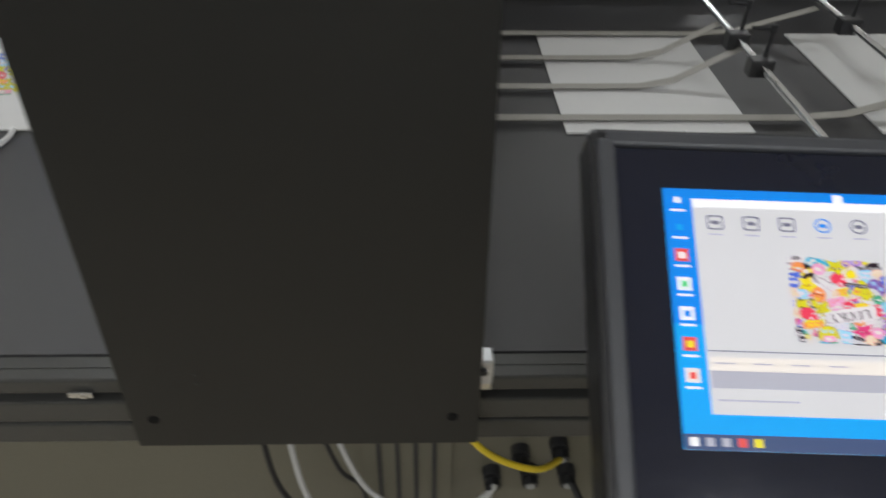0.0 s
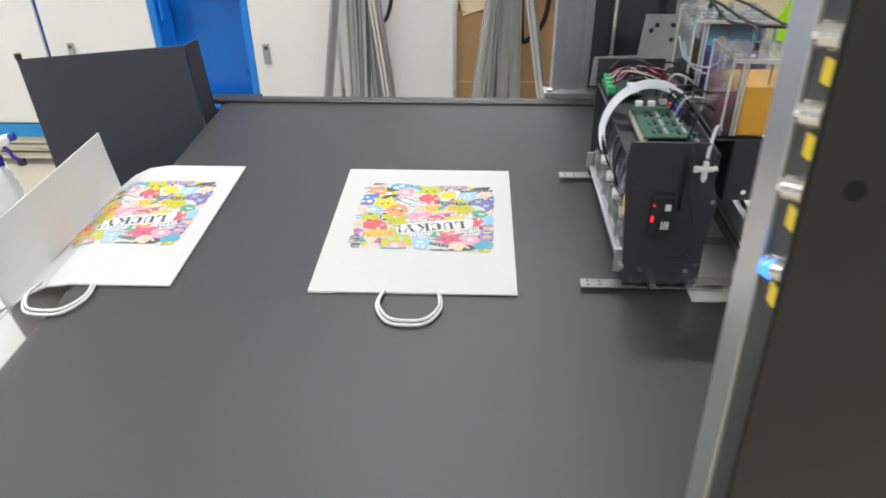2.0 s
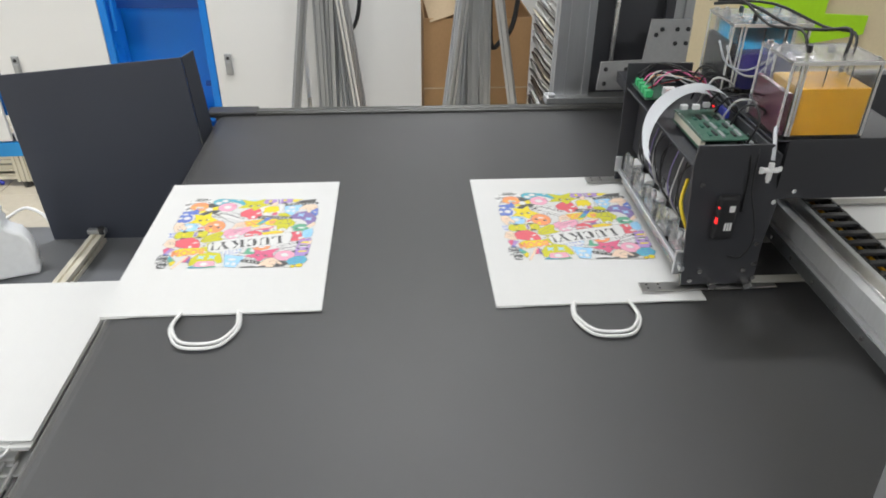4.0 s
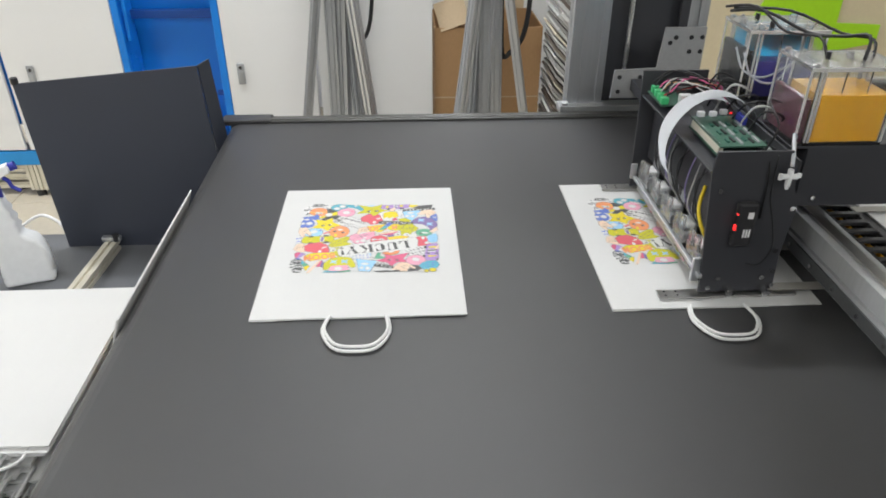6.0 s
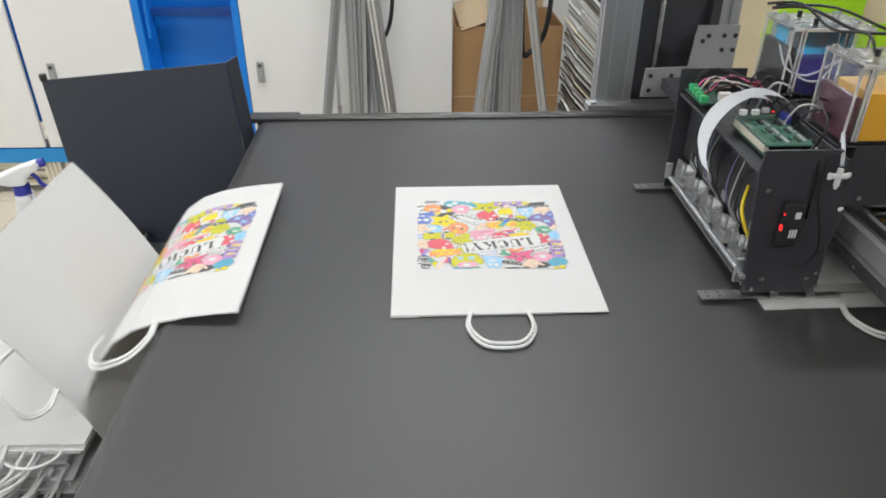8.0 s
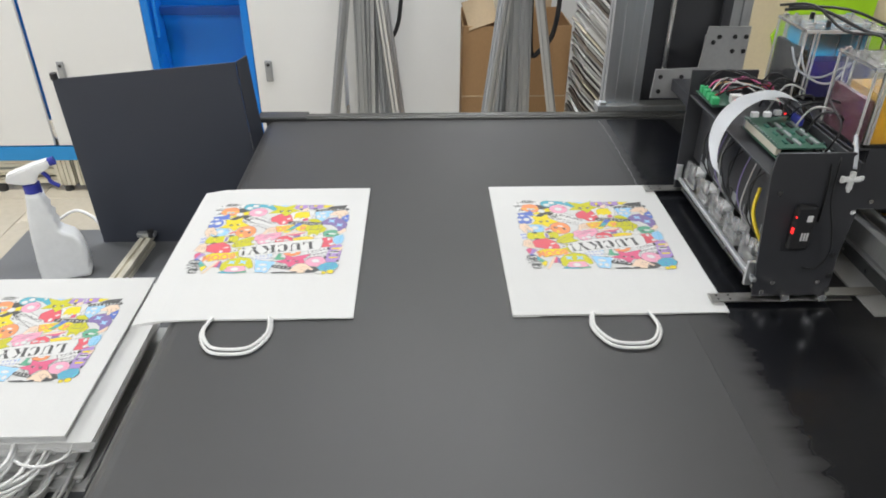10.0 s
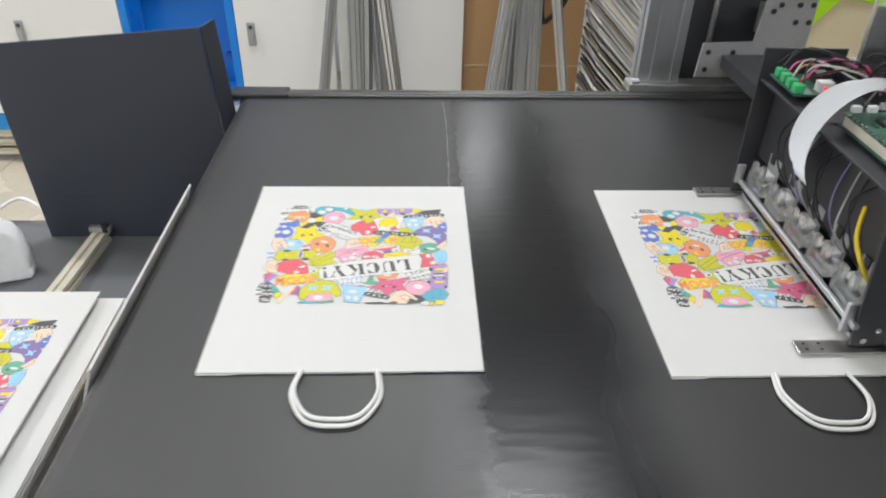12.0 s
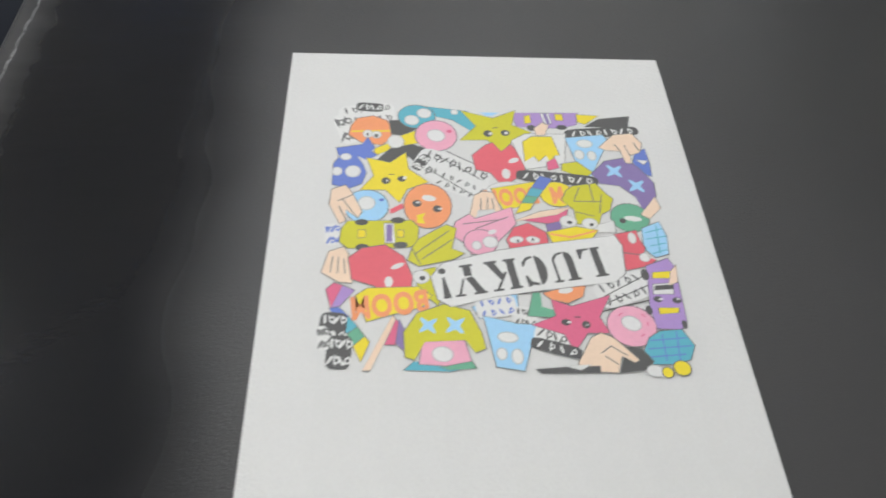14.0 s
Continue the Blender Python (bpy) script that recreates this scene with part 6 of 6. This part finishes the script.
def far_corner():
    t = thing("cream_partition", "cream coloured partition board by the wall", "partition")
    part("board", B((1.85, 3.10, 0.44), (1.30, 0.03, 0.88), 0.003), CREAM, t)
    part("edge", B((1.85, 3.095, 0.885), (1.30, 0.05, 0.012), 0.002), IVORY, t)
    g = thing("green_sheet", "bright lime green plastic sheet over the partition", "plastic sheet")
    bm = bmesh.new()
    plate(bm, [(1.52, 0.83), (1.86, 0.83), (1.86, 0.73), (2.06, 0.72), (2.06, 0.64), (1.82, 0.60), (1.74, 0.68), (1.58, 0.70), (1.48, 0.58), (1.44, 0.68)], "y", 3.072, 3.080)
    part("sheet", bm, LIME, g)
    w = thing("white_door", "plain white steel door in the wall", "door", kind="structure")
    part("leaf", B((1.0, 3.6, 1.0), (0.5, 0.04, 2.0), 0.003), WHITEPAINT, w)


far_corner()


# ---- table end: bottle, profile, pile ----
def spray_bottle():
    t = thing("spray_bottle", "translucent white spray bottle with blue trigger collar", "spray bottle", at=pose(-0.918, 1.445, 0.551, 0, 0, 18))
    bm = bmesh.new()
    outline = [(-0.030, 0.0), (0.066, 0.0), (0.071, 0.006), (0.071, 0.020), (0.068, 0.024), (0.072, 0.030), (0.072, 0.062), (0.066, 0.092), (0.056, 0.112), (0.036, 0.124), (0.028, 0.134), (0.032, 0.144), (0.026, 0.154), (0.029, 0.165), (0.021, 0.176), (0.024, 0.188), (0.017, 0.200), (0.015, 0.221), (-0.015, 0.221), (-0.018, 0.200), (-0.024, 0.170), (-0.030, 0.120), (-0.034, 0.060), (-0.036, 0.028), (-0.033, 0.024), (-0.036, 0.018), (-0.035, 0.006)]
    plate(bm, outline, "y", -0.026, 0.026)
    bmesh.ops.bevel(bm, geom=[e for e in bm.edges if abs(e.verts[0].co.y - e.verts[1].co.y) < 0.001], offset=0.009, segments=4, affect="EDGES", profile=0.5)
    part("body", bm, BOTTLE, t, "translucent white body", smooth=True)
    part("collar", rod(bmesh.new(), (0, 0, 0.218), (0, 0, 0.241), 0.0175, 20), BLUEPL, t, "dark blue collar")
    bm = bmesh.new()
    plate(bm, [(-0.046, 0.252), (-0.040, 0.268), (0.010, 0.284), (0.046, 0.292), (0.048, 0.276), (0.020, 0.262), (0.012, 0.242), (-0.014, 0.242)], "y", -0.013, 0.013)
    bmesh.ops.bevel(bm, geom=bm.edges[:], offset=0.003, segments=2, affect="EDGES")
    part("spray_head", bm, WHITEPL, t, "white spray head")
    part("nozzle", rod(bmesh.new(), (0.046, 0, 0.284), (0.058, 0, 0.287), 0.0095, 12), BLUEPL, t, "dark blue nozzle")
    part("trigger", tube(bmesh.new(), [(0.026, 0, 0.264), (0.036, 0, 0.252), (0.040, 0, 0.238), (0.054, 0, 0.226)], 0.0045, 8), BLUEPL, t, "dark blue trigger", smooth=True)
    part("dip_tube", rod(bmesh.new(), (0, 0, 0.222), (0, 0, 0.218), 0.004), WHITEPL, t)


BOTTLE = mat("translucent_white_plastic", (0.88, 0.89, 0.90), 0.35, vary=0.05, grain=60, bump=0.05, stain=14, trans=0.04)
spray_bottle()
t = thing("stop_rail", "ivory slotted aluminium rail fixed to the table", "rail")
part("profile", profile_bar(bmesh.new(), (-0.775, 1.16, 0.565), (-0.755, 1.585, 0.565), (0.030, 0.028), 1, groove=0.008), IVORY, t)
part("end_block", B((-0.754, 1.578, 0.585), (0.045, 0.016, 0.012), 0.002), ALUDULL, t)
part("knob", rod(bmesh.new(), (-0.742, 1.575, 0.580), (-0.742, 1.575, 0.597), 0.008, 12), BLACKPL, t)
cable([(-1.02, 1.66, 0.575), (-0.97, 1.68, 0.60), (-0.92, 1.66, 0.595), (-0.90, 1.65, 0.575)], 0.004, WHITEPL, "white thin cable behind the table")


def pile():
    """Fallen bags, printed side down, their cord handles tangled towards the front."""
    rnd = random.Random(3)
    n = 11
    for k in range(n):
        t = thing("stacked_bag", "white paper bag lying face down on the pile", "paper bag", "bags in the fallen pile", at=pose(-0.730 + 0.012 * (rnd.random() - 0.5) - ((0.034 + 0.012 * (k % 3)) if k < n - 2 else 0), 0.805 + 0.02 * (rnd.random() - 0.5), 0.551 + 0.0105 * k, 0, 0, 5 * (rnd.random() - 0.5)))
        bm = bmesh.new()
        box(bm, (0, BAG_H / 2, 0.004), (BAG_W, BAG_H, 0.006), 0.002)
        part("paper", bm, PAPER, t)
        if k == n - 1:
            # thin grey strip; the crease's shade is put into its colour
            part("fold", B((-0.02, 0.26, 0.0074), (0.22, 0.0016, 0.0008)), GREYBOARD, t, "faint grey line shading a fold")
        for j in range(3):
            w = 0.040 + 0.020 * rnd.random()
            l = 0.050 + 0.045 * rnd.random()
            dz = -0.004 + 0.012 * rnd.random()
            cx0 = 0.06 + 0.09 * (rnd.random() - 0.5)
            bm = tube(bmesh.new(), [(cx0 - w, 0.01, 0.003), (cx0 - w, -0.012, 0.003 + dz), (cx0 - w * 0.9, -l * 0.6, dz), (cx0 - w * 0.4, -l * 0.95, dz + 0.003 * rnd.random()), (cx0 + w * 0.3, -l, dz), (cx0 + w * 0.9, -l * 0.65, dz), (cx0 + w, -0.012, 0.003 + dz), (cx0 + w, 0.01, 0.003)], 0.0026, 7)
            part("handle", bm, CORD, t, "white twisted cord handle", smooth=True)


pile()


# ---- what moves: the bags ride on the belt, tip over its end and fall on the pile ----
EDGE = BELT_L
BAG_Y = 0.852


def chain(x, z, angles):
    """Poses of the strips from the trailing edge at x, z; angles in degrees below the way of travel."""
    out = []
    for a in angles:
        dx, dz = -math.cos(radians(a)) * DX, -math.sin(radians(a)) * DX
        out.append(pose(x + dx / 2, 0, z + dz / 2, 0, -a, 0))
        x, z = x + dx, z + dz
    return out[::-1]


# age since the leading edge passed the belt's end: bend of the strips from the trailing to the leading one
BENDS = [
    (0.0, (0, 0, 0, 0, 0, 0, 0, 0)),
    (0.25, (0, 0, 0, 0, 0, 0, 2, 10)),
    (0.5, (0, 0, 0, 0, 0, 3, 9, 14)),
    (0.75, (0, 0, 0, 0, 8, 24, 36, 42)),
    (0.9, (0, 0, 0, 4, 20, 38, 50, 54)),
    (1.0, (2, 4, 8, 16, 32, 50, 60, 62)),
    (1.1, (22, 28, 34, 44, 56, 64, 68, 70)),
]


def bend(age):
    for (t0, a), (t1, b) in zip(BENDS, BENDS[1:]):
        if age <= t1:
            k = max(0.0, (age - t0) / (t1 - t0))
            return [u + (v - u) * k for u, v in zip(a, b)]
    return list(BENDS[-1][1])


# after the trailing edge leaves the belt: age, foot x, foot z, lean in degrees, bow
STAND = [(1.2, -0.560, 0.600, 69, 2), (1.3, -0.572, 0.582, 66, -5), (1.5, -0.580, 0.574, 63, -8), (2.85, -0.580, 0.574, 63, -8)]
TIP = [(2.95, -0.560, 0.576, 70, -2), (3.1, -0.505, 0.585, 86, 5), (3.25, -0.487, 0.600, 91, 6), (3.5, -0.490, 0.612, 97, 5), (3.7, -0.495, 0.618, 105, 4), (3.9, -0.53, 0.63, 114, 3), (4.0, -0.545, 0.645, 118, -8), (4.1, -0.55, 0.655, 134, -10), (4.2, -0.555, 0.66, 160, -10), (4.35, -0.56, 0.668, 180, 0), (30, -0.56, 0.668, 180, 0)]
EARLY = [(1.62, -0.540, 0.580, 78, 0), (1.78, -0.51, 0.605, 105, 3), (1.95, -0.53, 0.64, 135, -3), (2.15, -0.56, 0.668, 180, 0), (30, -0.56, 0.668, 180, 0)]
SLIDE = [(1.6, -0.58, 0.61, 66, 4), (1.75, -0.68, 0.67, 48, 14), (1.9, -0.84, 0.674, 20, 8), (2.1, -0.915, 0.674, 0, 0), (30, -0.915, 0.674, 0, 0)]


def fallen(table, age):
    for a, b in zip(table, table[1:]):
        if age <= b[0]:
            k = max(0.0, min(1.0, (age - a[0]) / (b[0] - a[0])))
            return [u + (v - u) * k for u, v in zip(a[1:], b[1:])]
    return list(table[-1][1:])


def strips_at(age, x_centre, ending):
    """World x and z poses of the eight strips (leading first) at an age."""
    trail = x_centre + BAG_W / 2
    if age <= 1.1:
        angles = bend(age)
        rise = 0.0
        k = max(0, min(1, (age - 0.98) / 0.12))
        rise = 0.052 * k
        return chain(trail, BELT_Z + 0.001 + rise, angles)
    table = {"tip": STAND + TIP, "early": STAND[:3] + EARLY, "slide": STAND[:3] + SLIDE}[ending]
    fx, fz, lean, bow = fallen(table, age)
    angles = [lean + bow * (k - 3.5) / 3.5 for k in range(8)]
    x, z = fx, fz
    for a in angles:
        x += math.cos(radians(a)) * DX
        z += math.sin(radians(a)) * DX
    return chain(x, z, angles)


def ride(bag, strips, x0, y, ending=None, rest=0.0):
    """Key a bag that is at x0 at the start; ending: how it lands, for one that reaches the belt's end."""
    lead0 = (x0 - BAG_W / 2 - EDGE) / SPEED
    times = [0.25 * k for k in range(57)]
    if ending:
        times = sorted({round(t, 3) for t in times} | {round(0.1 * k, 3) for k in range(141) if -0.1 < 0.1 * k - lead0 < 4.6})
    stop = lead0 + 1.05
    rows = [(t, pose(x0 - SPEED * (min(t, stop) if ending else t), y, BELT_Z + 0.001)) for t in times]
    walk(bag, rows)
    if not ending:
        return
    tables = [[] for _ in strips]
    for t, m in rows:
        for k, w in enumerate(strips_at(t - lead0, x0 - SPEED * t, ending)):
            drop = -0.065 * max(0.0, min(1.0, (t - lead0 - {"tip": 3.7, "early": 1.6, "slide": 1.5}[ending]) / 0.6))
            tables[k].append((t, pose(*(w.translation - Vector((m.translation.x, -drop, m.translation.z + rest * drop)))) @ w.to_3x3().to_4x4()))
    for s, table in zip(strips, tables):
        walk(s, table)


HEAD_X = 0.49


def lay_print(strips, x0):
    """The print comes onto a strip while it runs under the head."""
    for k, s in enumerate(strips):
        when = (x0 - BAG_W / 2 + (k + 0.5) * DX - HEAD_X) / SPEED
        if when <= 0:
            continue
        for p in s.children:
            if p.name.startswith("print"):
                walk(p, [(0.0, pose(0, 0, -0.0028)), (max(when - 0.1, 0.05), pose(0, 0, -0.0028)), (when + 0.1, pose(0, 0, 0)), (max(14.0, when + 0.3), pose(0, 0, 0))])


RIM = mat("pale_dried_rim", (0.30, 0.30, 0.31), 0.5, vary=0.2, grain=500)


def wet_streak():
    """A film of water on the belt that rides along with it, with a ragged leading edge."""
    t = thing("wet_streak", "wet glossy streak of water across the black belt", "water", at=pose(2.30, 0, BELT_Z))
    bm = bmesh.new()
    y0, y1 = BELT_F + 0.004, BELT_B - 0.006
    plate(bm, [(-0.035, y0), (0.62, y0), (0.62, y1), (-0.006, y1), (-0.004, 1.30), (-0.010, 1.10), (-0.012, 0.98), (-0.02, 0.90), (-0.035, 0.84)], "z", 0.0001, 0.0005)
    part("film", bm, WET, t)
    # the pale dried rim along the rear part of the leading edge, in short beads
    rnd = random.Random(8)
    y = 1.06
    while y < 1.63:
        step = 0.010 + 0.016 * rnd.random()
        x = 0.004 + 0.006 * math.sin((y - 1.2) * 6.0) + 0.002 * (rnd.random() - 0.5)
        part("rim_bead", tube(bmesh.new(), [(x, y, 0.0006), (x + 0.002 * (rnd.random() - 0.5), y + step * 0.5, 0.0008), (x + 0.001, y + step * 0.9, 0.0006)], 0.0004 + 0.0004 * rnd.random(), 6), RIM, t, "pale dried rim of water", smooth=True)
        y += step
    walk(t, [(0.25 * k, pose(2.30 - SPEED * 0.25 * k, 0, BELT_Z)) for k in range(57)])


def motions():
    wet_streak()
    for k, (x0, y, ending) in enumerate(((-0.59, BAG_Y, "tip"), (-0.039, 0.860, "early"), (0.4987, 0.854, "tip"), (1.0778, 0.851, "slide"), (1.6166, 0.852, "tip"), (2.1699, 0.852, "tip"), (2.7004, 0.840, None), (3.25, 0.85, None))):
        bag, strips = paper_bag()
        ride(bag, strips, x0, y, ending, 0.09 * k)
        lay_print(strips, x0)


motions()
